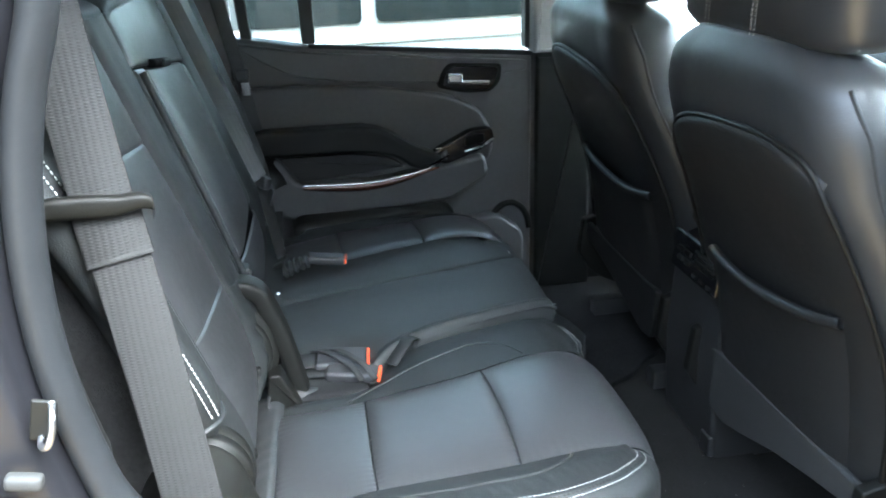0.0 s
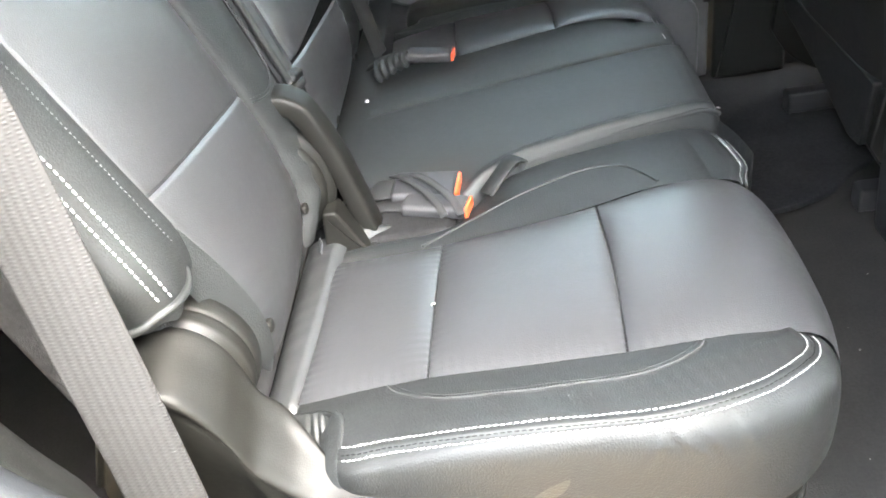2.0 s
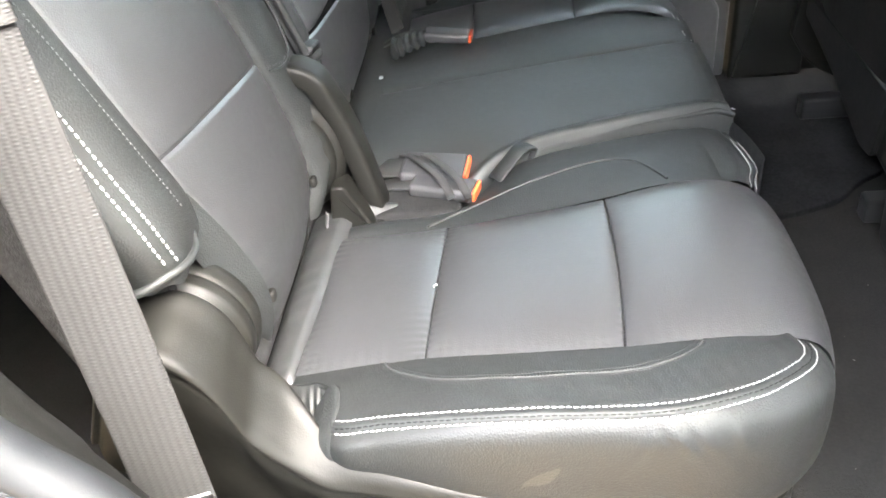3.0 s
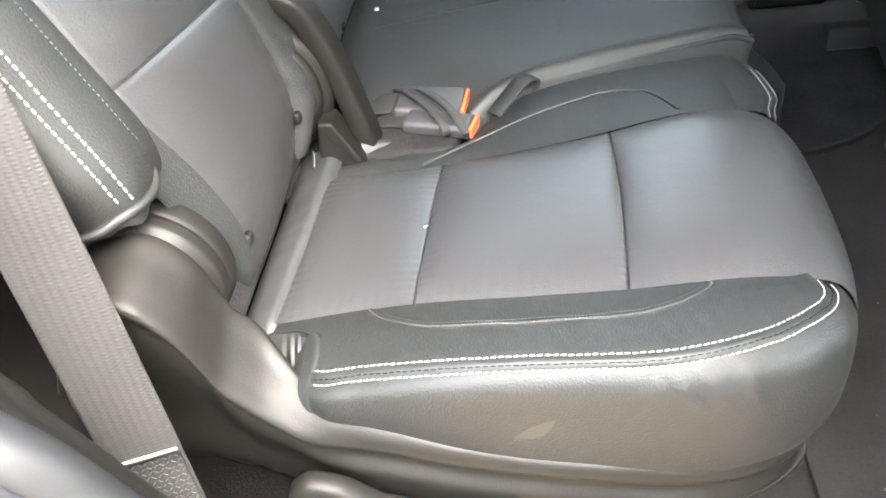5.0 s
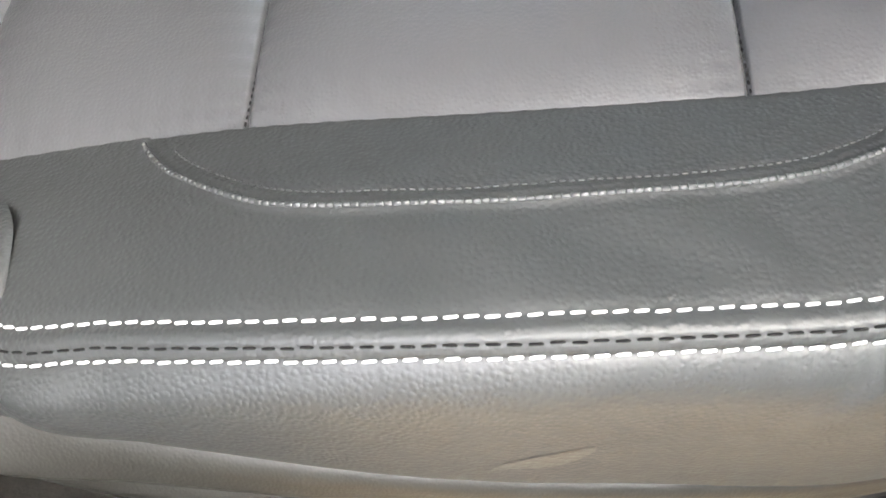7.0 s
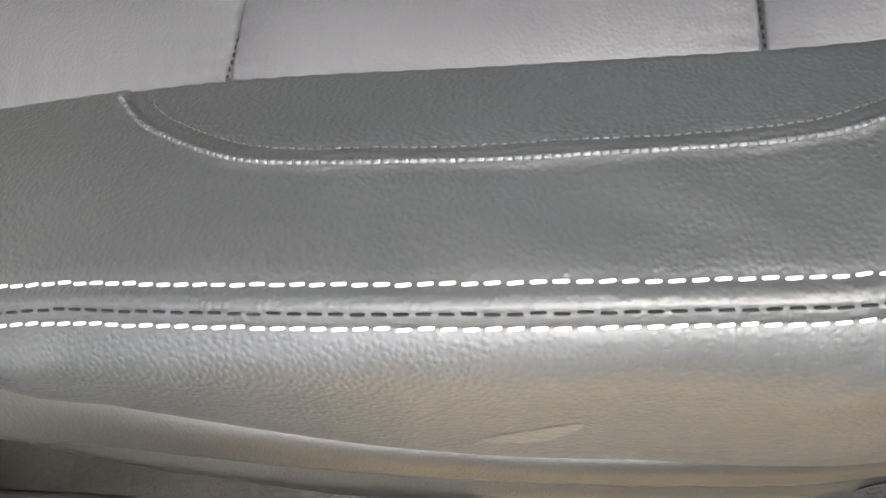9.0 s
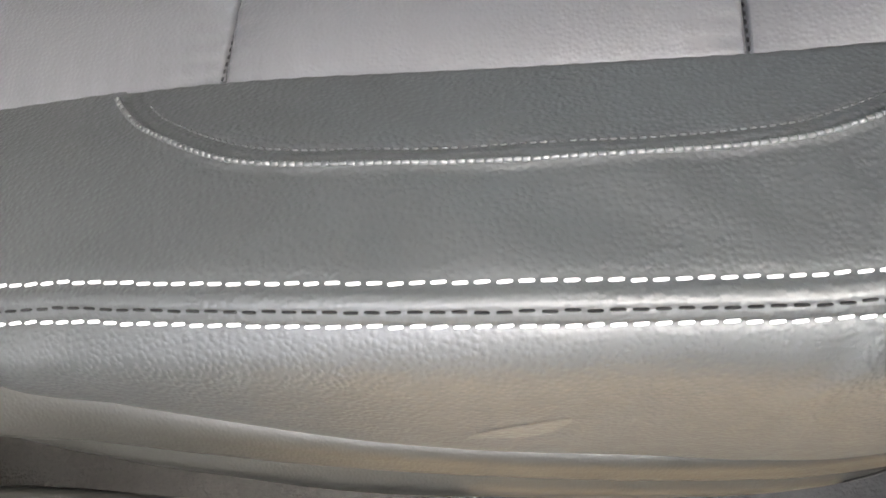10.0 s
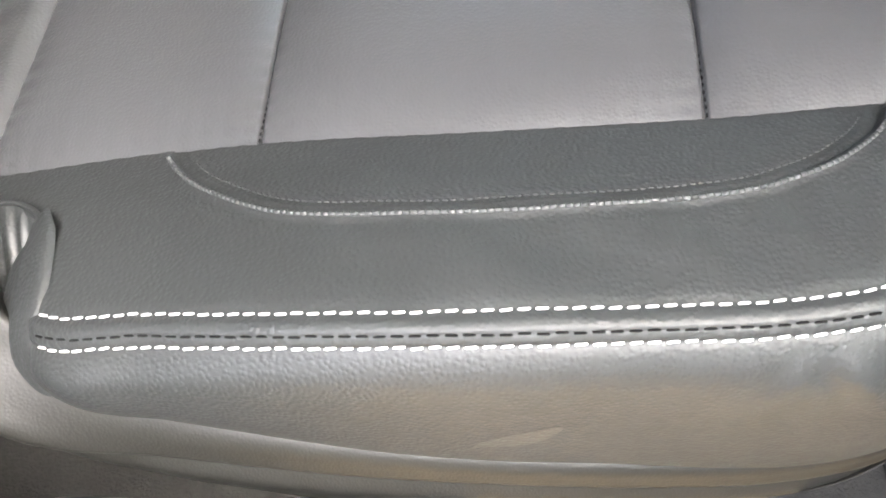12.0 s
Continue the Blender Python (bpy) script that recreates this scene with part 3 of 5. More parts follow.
# plastic base and recliner cover: one moulding that climbs to the pivot
ST = [  # x, inner y, inner top z, crest y, crest drop, bottom z, bottom y, turn of the outward direction
    (-.300, -.0425, .380, -.092, .020, .22, -.066, -90), (-.275, -.0425, .425, -.099, .014, .22, -.070, -90), (-.255, -.0425, .462, -.104, .012, .22, -.074, -90), (-.235, -.0425, .482, -.107, .012, .22, -.076, -90),
    (-.205, -.0425, .491, -.109, .014, .22, -.078, -90), (-.180, -.0425, .485, -.110, .020, .21, -.080, -90), (-.165, -.0425, .472, -.110, .028, .21, -.081, -90), (-.155, -.0425, .456, -.110, .034, .20, -.082, -90), (-.148, -.043, .432, -.110, .035, .20, -.083, -90),
    (-.140, -.046, .407, -.110, .033, .198, -.085, -90), (-.126, -.045, .388, -.111, .032, .196, -.089, -90), (-.105, -.061, .365, -.113, .030, .215, -.096, -90), (-.080, -.085, .344, -.118, .024, .216, -.106, -90),
    (-.050, -.101, .331, -.121, .016, .216, -.114, -90), (-.020, -.106, .325, -.124, .014, .215, -.120, -90), (.040, -.114, .307, -.128, .011, .198, -.126, -90),
    (.100, -.115, .293, -.130, .008, .196, -.128, -90), (.170, -.115, .281, -.130, .008, .194, -.128, -88), (.225, -.112, .272, -.127, .008, .194, -.125, -82),
    (.268, -.105, .267, -.119, .008, .196, -.117, -71), (.298, -.093, .263, -.106, .008, .198, -.104, -60), (.322, -.076, .260, -.088, .008, .202, -.086, -47),
    (.338, -.050, .257, -.062, .008, .206, -.060, -32), (.347, -.018, .255, -.030, .008, .210, -.028, -14), (.350, .03, .253, .018, .008, .212, .02, -3), (.350, .12, .252, .108, .008, .212, .11, 0)]
ST = path3(np.array(ST) * np.array([1] * 7 + [.001]), 240)
rowsP = []
for x, yi, zt, yc, dc, zb, yb, turn in ST:
    top = zt - dc
    low = max(0.0, min(1.0, (x + .09) / .05))
    yi -= .0025 * low
    yk = yc + .003 * low
    prof = path3([(yi + .003, zt - .03), (yi + .0008, zt - .006), (yi, zt - .0008), (yi * .65 + yk * .35, zt * .65 + top * .35 + .0015), (yi * .25 + yk * .75, zt * .25 + top * .75 + .001), (yk + .0005, top - .002), (yk - .001, top - .006),
                  (yk + .006 + .003 * low, top - .015), (yk + .004 + .004 * low, top - .024), (yc + .004 - .002 * low, top - .040 * low - .034 * (1 - low)), (yc * .5 + yb * .5 + .001 + .007 * (1 - low), top * .4 + zb * .6), (yb + .003, zb + .02), (yb + .012, zb)], 72)
    cu, su = math.cos(math.radians(turn * 1000)), math.sin(math.radians(turn * 1000))
    rowsP.append([(x + cu * (yi - q[0]), yi + su * (yi - q[0]), q[1]) for q in prof])
part("seat_base", flip(grid(np.array(rowsP))), PLASTIC, seat, "moulded dark grey plastic seat base and recliner cover")
# the round joint cap between cover and backrest
rc = []
a = np.linspace(0, 2 * np.pi, 96, endpoint=False)
for r, yy in ((.0, .004), (.90, .004), (.985, -.001), (1.02, -.009), (1.02, -.018), (1.0, -.0215), (.985, -.0225), (1.0, -.0235), (1.012, -.027), (1.012, -.034), (.995, -.0385), (.93, -.0395), (.90, -.050)):
    rc.append(np.stack([-.205 + .0605 * r * np.cos(a), np.full(96, yy), .428 + .0665 * r * np.sin(a)], -1))
part("joint_cap", grid(np.array(rc), ring=True), PLASTIC, seat, "round ribbed dark grey plastic joint cap")
# release lever under the base
lev = path3([(-.100, .275, .012), (-.084, .282, .020), (-.058, .276, .021), (-.022, .254, .013), (.03, .241, .011), (.088, .233, .009)], 50)
rowsP = []
for x, z, h in lev:
    a = np.linspace(0, 2 * np.pi, 16, endpoint=False)
    rowsP.append(np.stack([np.full(16, x), -.144 + .012 * np.sign(np.cos(a)) * np.abs(np.cos(a)) ** .6, z + h * np.sign(np.sin(a)) * np.abs(np.sin(a)) ** .6], -1))
gl = grid(np.array(rowsP), ring=True)
gl = (gl[0], gl[1] + [tuple(range(16)), tuple(reversed(range(len(gl[0]) - 16, len(gl[0]))))])
part("release_lever", gl, PLASTIC, seat, "grey plastic release lever")

# backrest of the near seat
back_x = curve1([.30, .335, .37, .41, .48, .57, .68, .80, .95, 1.06, 1.12], [-.190, -.174, -.163, -.159, -.170, -.195, -.228, -.266, -.312, -.346, -.38])
BACK_TOP = .922


def back_panel(y0, y1, z0, z1, height=.014, tilt0=0.0, tilt1=0.0, nz=70, ny=60, lean=0.0, sag=0.0):
    """A padded backrest panel; y0, y1 may be curves of z."""
    f0 = y0 if callable(y0) else (lambda z: y0 + 0 * z)
    f1 = y1 if callable(y1) else (lambda z: y1 + 0 * z)
    Z, F = np.meshgrid((1 - np.cos(np.linspace(0, np.pi, nz))) / 2, (1 - np.cos(np.linspace(0, np.pi, ny))) / 2, indexing="ij")
    zlo, zhi = z0 + tilt0 * F + sag * np.sin(np.pi * F), z1 + tilt1 * F + sag * np.sin(np.pi * F)
    zz = zlo + (zhi - zlo) * Z
    y = f0(zz) * (1 - F) + f1(zz) * F
    wy = np.abs(f1(zz) - f0(zz))
    dy, dz = np.minimum(F, 1 - F) * wy, np.minimum(zz - zlo, zhi - zz)
    push = height * (1 - np.exp(-dy / .025)) * (1 - .35 * np.exp(-dz / .024)) - .0028 * np.exp(-(dy / .003) ** 2) - .0022 * np.exp(-(dz / .0022) ** 2)
    push = push + .0011 * np.exp(-np.abs(dy - .012) / .016) * np.sin(zz * 230 + 60 * y + 3 * np.sin(zz * 31)) * np.clip((.60 - zz) / .15, .1, 1)
    return grid(np.stack([back_x(zz) + push + lean * F, y, zz + .25 * push], -1))


def back_cap(y0, y1, ny=40):
    """The rounded top of a backrest."""
    x0 = float(back_x(BACK_TOP))
    prof = path3([(x0 + .006, BACK_TOP - .003), (x0 + .003, BACK_TOP + .012), (x0 - .016, BACK_TOP + .024), (x0 - .05, BACK_TOP + .026), (x0 - .085, BACK_TOP + .012), (x0 - .095, BACK_TOP - .03)], 26)
    rows = []
    for f in np.linspace(0, 1, ny):
        e = .012 * (np.exp(-f * (y1 - y0) / .012) + np.exp(-(1 - f) * (y1 - y0) / .012))
        rows.append([(x, y0 + (y1 - y0) * f, z - e * (z > BACK_TOP - .01)) for x, z in prof])
    return grid(np.array(rows))


def back_core(y0, y1):
    return plate(rounded([(-.160, .33), (-.205, .55), (-.322, .915), (-.42, .90), (-.30, .33)], .02), "y", y0, y1, .012, 3)


def rear_headrest(yc):
    rows = []
    for z, h, d in ((.93, .06, .02), (.934, .085, .034), (.955, .10, .046), (1.00, .105, .05), (1.05, .10, .046), (1.075, .08, .03), (1.08, .05, .01)):
        a = np.linspace(0, 2 * np.pi, 36, endpoint=False)
        rows.append(np.stack([-.40 - (z - .93) * .3 + d * np.sign(np.cos(a)) * np.abs(np.cos(a)) ** .7, yc + h * np.sign(np.sin(a)) * np.abs(np.sin(a)) ** .6, np.full(36, z)], -1))
    v, f = grid(np.array(rows), ring=True)
    return v, [tuple(reversed(q)) for q in f] + [tuple(range(36)), tuple(reversed(range(len(v) - 36, len(v))))]


b_in0 = curve1([.30, .34, .45, .57, .75, 1.1], [.042, .040, .033, .017, .0, -.01])
b_in1 = curve1([.30, .34, .40, .45, .57, .75, .95], [.235, .250, .274, .280, .277, .258, .250])
for z0, z1, t0, t1 in ((.302, .580, 0, -.032), (.580, .800, -.032, -.034), (.800, BACK_TOP, -.034, 0)):
    part("back_panel", back_panel(b_in0, b_in1, z0, z1, .010, t0, t1), LEATHER_SMOOTH_LIT, seat, "smooth padded black leather panel")
part("back_top", back_cap(-.06, .375), LEATHER, seat, "rolled black leather top edge")
# inner side of the backrest, beside the folding middle
side_out = curve1([.34, .38, .42, .46, .50, .60, .75, .93], [.285, .300, .326, .352, .374, .381, .376, .366])
rowsP = []
for z in np.linspace(.345, BACK_TOP + .004, 120):
    bx, yi, yo = float(back_x(z)), float(b_in1(z)) - .001, float(side_out(z))
    w = yo - yi
    prof = path3([(bx - .010, yi), (bx + .003, yi + .003), (bx + .012, yi + .3 * w), (bx + .012, yi + .66 * w), (bx + .003, yo - .006), (bx - .016, yo), (bx - .055, yo - .004), (bx - .09, yo - .01)], 44)
    fold = .0016 * math.exp(-((z - .44) / .06) ** 2)
    belly = .012 * math.exp(-((z - .42) / .07) ** 2)
    rowsP.append([(q[0] + fold * math.sin(60 * q[1] + 150 * z) + belly * min(1.0, (q[1] - yi) / max(w, .01) * 1.6), q[1], z) for q in prof])
part("back_bolster", grid(np.array(rowsP)), LEATHER, seat, "slack black leather backrest side")


def on_side(f, z, lift=.001):
    yi, yo = float(b_in1(z)), float(side_out(z))
    return (float(back_x(z)) + .0125 - .008 * max(0.0, (f - .66) / .34) ** 2 - .008 * max(0.0, (.3 - f) / .3) ** 2 + lift, yi + (yo - yi) * f, z)


seam_in = [on_side(f, z) for f, z in ((.02, .535), (.25, .529), (.5, .527), (.72, .535), (.88, .556), (.93, .60), (.95, .68))]
part("seam_welt", tube(path3(seam_in, 50), .0013, 8), LEATHER, seat)
sewn([(x, y + .001, z + .005) for x, y, z in seam_in], 40, (1, 0, 0), .0030, GREY_THREAD, seat, thick=.8)
# outer side of the backrest, rolled over its edge
roll_x = curve1([.46, .50, .536, .62, .69, .83, .93], [.000, .012, .016, .014, .011, -.008, -.020])
rowsP = []
for z in np.linspace(.520, BACK_TOP + .004, 120):
    bx, yi = float(back_x(z)), float(b_in0(z))
    e = float(roll_x(z))
    lo = max(0.0, 1 - (z - .520) / .045)
    yo = -.064
    prof = path3([(bx - .006, yi + .001), (bx + .005, yi - .004), (bx + .5 * (e + .020), yi * .55 + yo * .45), (bx + e + .004, yo + .012), (bx + e, yo), (bx + e - .012, yo - .018 + .01 * lo), (bx + e - .038, yo - .022 + .012 * lo), (bx + e - .062, yo + .004)], 60)
    rowsP.append([(q[0] - .012 * lo * lo, q[1], z - .008 * lo * math.sin(j / 59 * 3.1) + .003 * lo * math.sin(.55 * j)) for j, q in enumerate(prof)])
part("back_bolster", grid(np.array(rowsP)), LEATHER, seat, "black leather backrest edge with white stitching")
for k in (0, 1):
    sewn([(float(back_x(z)) + float(roll_x(z)) + .0015 - k * .0045, -.0645 - k * .0095, z - k * .002) for z in np.linspace(.540 + .006 * k, .915, 14)], 66, (.75, -.65, 0), .0052, WHITE_THREAD, seat, thick=1.5)
sewn([(float(back_x(z)) + .5 * (float(roll_x(z)) + .020) + .0005, float(b_in0(z)) * .55 - .064 * .45, z) for z in np.linspace(.56, .915, 12)], 84, (1, -.2, 0), .0028, GREY_THREAD, seat, thick=.7)
# lower flap of the backrest skin over the joint
u, v = np.meshgrid(np.linspace(0, 1, 46), np.linspace(0, 1, 34), indexing="ij")
fz = .545 - .235 * u - .012 * v * (1 - u) + .003 * np.sin(9 * v + 2 * u) * u
fx = back_x(fz) + .001 - .030 * v ** 2 * u + .010 * np.sin(np.pi * u) * (1 - v)
fy = b_in0(fz) + .002 - (.052 - .040 * u) * v
lip = path3([(-.183, -.004, .532), (-.172, -.018, .527), (-.167, -.036, .524), (-.172, -.060, .526), (-.192, -.078, .522), (-.225, -.086, .514)], 40)
part("back_lip", tube(lip + np.stack([0 * lip[:, 0], 0 * lip[:, 0], .0006 * np.sin(np.arange(40) * .6)], 1), .0015 + .0025 * np.sin(np.pi * np.clip(np.linspace(.05, .75, 40), 0, 1)), 12), LEATHER, seat, "curled black leather hem")
part("back_flap", grid(np.stack([fx, fy, fz], -1)), LEATHER, seat, "slack black leather flap")
# carcass of the backrest
part("back_core", back_core(-.05, .372), CARPET, seat)
part("headrest", rear_headrest(.16), LEATHER, seat, "folded black leather headrest")
part("seat_core", rbox((.42, .42, .16), (.15, .16, .20), .03), PLASTIC_DARK, seat)
sewn([(float(back_x(.337)) + .0055, y, .337) for y in np.linspace(.062, .246, 9)], 58, (.8, 0, -.5), .0026, GREY_THREAD, seat, thick=.7)
# small press studs at the foot of the backrest
for y, z in ((.046, .404), (.262, .398)):
    b = float(back_x(z)) + .0090
    part("stud", moved(rbox((.008, .013, .013), (0, 0, 0), .004, 4), pose(b, y, z)), PLASTIC, seat)
part("tag", moved(rbox((.002, .009, .020), (0, 0, 0), .0008), pose(-.141, .248, .350, 0, 12, 25)), GREY_THREAD, seat, "small pale fabric tag")

# dark boxes put shade into the gaps behind the cushion; and a pale fabric tag
part("gap_shade_fill", rbox((.12, .13, .010), (-.14, .295, .304), .004), CARPET, seat)
part("gap_shade_fill", rbox((.09, .07, .012), (-.150, .008, .296), .005), CARPET, seat)
# Added dark block; the shade of the buckle hollow is put into its colour.
part("well_shade_block", moved(rbox((.16, .115, .034), (0, 0, 0), .012, 3), pose(-.060, .356, .297)), CARPET, seat, "dark block added as shade in the buckle hollow")
part("tag", moved(rbox((.016, .008, .0020), (0, 0, 0), .001), pose(-.174, .030, .334, 8, 4, 80)), GREY_THREAD, seat, "small pale fabric tag")
part("thread_end", tube(path3([(0.0005, .1135, .3485), (.0015, .1140, .3500), (.0045, .1148, .3498)], 8), .0006, 6), WHITE_THREAD, seat, "loose end of white thread")
# a pale scuff on the side of the bolster
k, v = np.meshgrid(np.linspace(0, 1, 16), np.linspace(0, 1, 6), indexing="ij")
width = .26 * np.sin(np.pi * np.clip(k * .9 + .06, 0, 1)) ** .7
q, qn = bolster_surface(.228 + .034 * k, 4.72 - .42 * np.sqrt(k) + width * v * (.4 + .6 * k))
part("scuff", flip(grid(q + qn * .00025)), LEATHER_SCUFF, bolster, "pale scuff in the leather")
# dark stitches in the cross seams of the insert
for aa, f0 in ((aA, .004), (aB, .004)):
    fs = np.linspace(f0, .98, 12)
    q = insert_at(aa + (.004 * np.sin(np.pi * fs) if aa > aA else 0 * fs), fs)
    sewn([(x, y, z + .0012) for x, y, z in q], 62, (0, 0, 1), .0026, BLACK_THREAD, seat, thick=.9)
q = insert_at(np.full(10, .0015) + .003 * np.sin(np.pi * np.linspace(0, 1, 10)), np.linspace(.01, .98, 10))
sewn([(x - .001, y, z + .0010) for x, y, z in q], 60, (0, 0, 1), .0024, BLACK_THREAD, seat, thick=1.2)

# ---- the rest of the bench ----
bench = thing("bench_seat", (0.1, 0.85, FLOOR), "wide black leather rear bench with middle and outer place", "car seat", "second row seats")
mid_far = curve1([-.14, -.1, .147, .382, .41], [.628, .637, .689, .748, .757])
u, v = np.meshgrid(np.linspace(0, 1, 110), np.linspace(0, 1, 80), indexing="ij")
ma_ = -.125 + .56 * u
mx = np.minimum(ma_, .412)
over = np.maximum(ma_ - .412, 0)
y0, y1 = pipe_y(mx) + .001, mid_far(mx)
dy0, dy1 = v * (y1 - y0), (1 - v) * (y1 - y0)
mz = .322 + .004 * v + .006 * np.sin(np.pi * u) + .004 * np.sin(np.pi * v) + .5 * front_drop(np.minimum(mx - .006, .40)) - over * 8
mz = mz - .010 * np.exp(-(dy0 / .005) ** 2) + .006 * np.exp(-((dy0 - .014) / .010) ** 2) - .004 * np.exp(-(dy1 / .004) ** 2)
my = y0 + (y1 - y0) * v
MP = np.stack([mx, my, mz - well(mx, my)], -1)
part("seat_panel", grid(np.concatenate([MP[:, :1] + np.array([0, -.004, -.03]), MP], axis=1)), LEATHER_MATT_DIM, bench, "flat matt black leather middle place, toned down for shade")
YM = 1.20      # twice the middle line of the backrests


def far_side(g):
    """The near cushion mirrored to the far place, which is narrower and sits lower."""
    v = np.array(g[0], float)
    t = np.clip((.264 - v[:, 1]) / .264, -.3, 2)
    v[:, 2] -= .031 + .036 * np.clip(t, 0, 1)
    v[:, 0] += .012
    v[:, 1] = .905 + .205 * t
    return v, [tuple(reversed(q)) for q in g[1]]


far_in = lambda x: .905 + .205 * (.264 - insert_in(x)) / .264
u, v = np.meshgrid(np.linspace(0, 1, 100), np.linspace(0, 1, 40), indexing="ij")
ma_ = -.125 + .56 * u
mx = np.minimum(ma_, .404)
y0, y1 = mid_far(mx), far_in(mx)
z0 = .326
z1 = base_z(np.minimum(mx, .34)) - insert_tilt(mx) - .031
mz = z0 * (1 - v) + z1 * v + .010 * np.sin(np.pi * v) + front_drop(np.minimum(mx, .4035)) * .6 - np.maximum(ma_ - .404, 0) * 8
mz -= .006 * np.exp(-(v * .1 / .004) ** 2) + .008 * np.exp(-((1 - v) * .1 / .004) ** 2)
part("inner_bolster", grid(np.stack([mx, y0 + (y1 - y0) * v, mz], -1)), LEATHER_MATT_DIM, bench)
for dx in (0, .012):
    sewn([(.380 + dx, y, .328 - dx * .9 - .10 * (y - .76)) for y in np.linspace(.762, .900, 5)], 26, (.7, 0, .7), .0044, WHITE_THREAD, bench, thick=1.3)
for g in INSERTS:
    part("seat_panel", far_side(g), LEATHER_SMOOTH_LIT, bench, "smooth padded black leather panel")
low = np.array(BOLSTER[0])
low[:, 2] = np.where(low[:, 2] > .33, .33 + (low[:, 2] - .33) * .3, low[:, 2]) + .012
part("side_bolster", far_side((low, BOLSTER[1])), LEATHER, bench)
part("seat_core", rbox((.44, .58, .16), (.15, .80, .20), .03), PLASTIC_DARK, bench)
part("seat_base", rbox((.44, .10, .12), (.12, 1.20, .24), .03), PLASTIC, bench)
u, v = np.meshgrid(np.linspace(0, 1, 12), np.linspace(0, 1, 60), indexing="ij")
part("seat_panel", grid(np.stack([-.12 - .07 * u, .44 + .76 * v, .325 - .01 * u + .004 * np.sin(np.pi * u) + 0 * v], -1)), LEATHER_MATT_DIM, bench)
# hem piping of the middle place
hem = [(x, float(pipe_y(x)) + .006, .318 - .012 * (x > .38)) for x in np.linspace(.085, .408, 12)]
part("piping", tube(path3(hem, 60), .0045, 10), LEATHER, bench, "rolled leather hem")
for k in (0, 1):
    sewn([(.409 + .004 * k, .528 + .008 * k + .004 * j, .312 - .006 * k - .002 * j) for j in range(4)], 4, (.8, 0, .6), .0050, WHITE_THREAD, bench)
# backrests: the folding middle with its armrest, then the far place
part("back_panel", back_panel(.404, .470, .496, .838, .012, 0, -.008), LEATHER_SMOOTH_LIT, bench, "black leather border of the folding armrest")
part("back_panel", back_panel(.395, .812, .842, BACK_TOP, .010, -.055, 0), LEATHER_SMOOTH_LIT, bench, "black leather panel above the armrest")
part("back_panel", back_panel(.472, .776, .500, .832, .012, 0, -.042), LEATHER_SMOOTH_LIT, bench, "black leather folding armrest")
part("back_panel", back_panel(.778, .812, .490, .786, .010, 0, -.006), LEATHER_SMOOTH_LIT, bench)
part("back_panel", back_panel(.450, .815, .335, .500, .011, 0, -.030), LEATHER_SMOOTH_LIT, bench, "black leather panel below the armrest")
# Solid black bar; the shade inside the slot is put into its colour.
part("pull_slot_shade", moved(rbox((.022, .150, .014), (0, 0, 0), .006), pose(float(back_x(.824)) + .004, .560, .824, -8, 0, 0)), BLACK_THREAD, bench, "black bar painted as the shaded pull slot")
part("pull_tab", moved(rbox((.006, .09, .013), (0, 0, 0), .003), pose(float(back_x(.82)) + .014, .585, .820, -8, 15, 0)), PLASTIC_DARK, bench, "dark webbing pull tab")
part("seam_welt", tube(path3([(float(back_x(z)) + .010, .402, z) for z in np.linspace(.50, .835, 10)], 50), .0055, 8), LEATHER, bench, "raised leather welt")
part("hem_end", moved(rbox((.020, .055, .012), (0, 0, 0), .005, 3), pose(-.166, .428, .499, -14, 10, 0)), LEATHER, bench, "folded leather corner of the armrest")
for k in range(3):
    q = path3([(-.178, .405, .478 - .010 * k), (-.160 - .004 * k, .432, .486 - .014 * k), (-.170, .465, .470 - .012 * k), (-.182, .490, .452 - .012 * k)], 20)
    part("fold", tube(q, .007 - .001 * k, 10), LEATHER, bench, "crumpled black leather fold")
b1 = lambda z: YM - b_in1(z)
b0 = lambda z: YM - b_in0(z)
part("back_panel", back_panel(.816, b1, .335, BACK_TOP, .013), LEATHER, bench)
for z0, z1, t0, t1 in ((.335, .50, 0, 0), (.50, .715, 0, -.02), (.715, BACK_TOP, -.02, 0)):
    part("back_panel", back_panel(b1, b0, z0, z1, .014, t0, t1), LEATHER_SMOOTH_LIT, bench, "smooth padded black leather panel")
part("back_panel", back_panel(b0, lambda z: YM + .075 + 0 * z, .335, BACK_TOP, .018), LEATHER, bench)
part("back_top", back_cap(.39, 1.28), LEATHER, bench, "rolled black leather top edge")
part("back_core", back_core(.398, 1.27), CARPET, bench)
part("headrest", rear_headrest(.60), LEATHER, bench, "folded black leather headrest")
part("headrest", rear_headrest(1.04), LEATHER, bench, "folded black leather headrest")
for y, z in ((.555, .366), (.845, .345)):
    part("stud", moved(rbox((.006, .012, .012), (0, 0, 0), .004), pose(float(back_x(z)) + .010, y, z)), PLASTIC, bench)
part("latch_tip", moved(rbox((.008, .010, .020), (0, 0, 0), .003), pose(-.132, .690, .318, 0, 15, 0)), SATIN, bench, "bright metal latch tip")
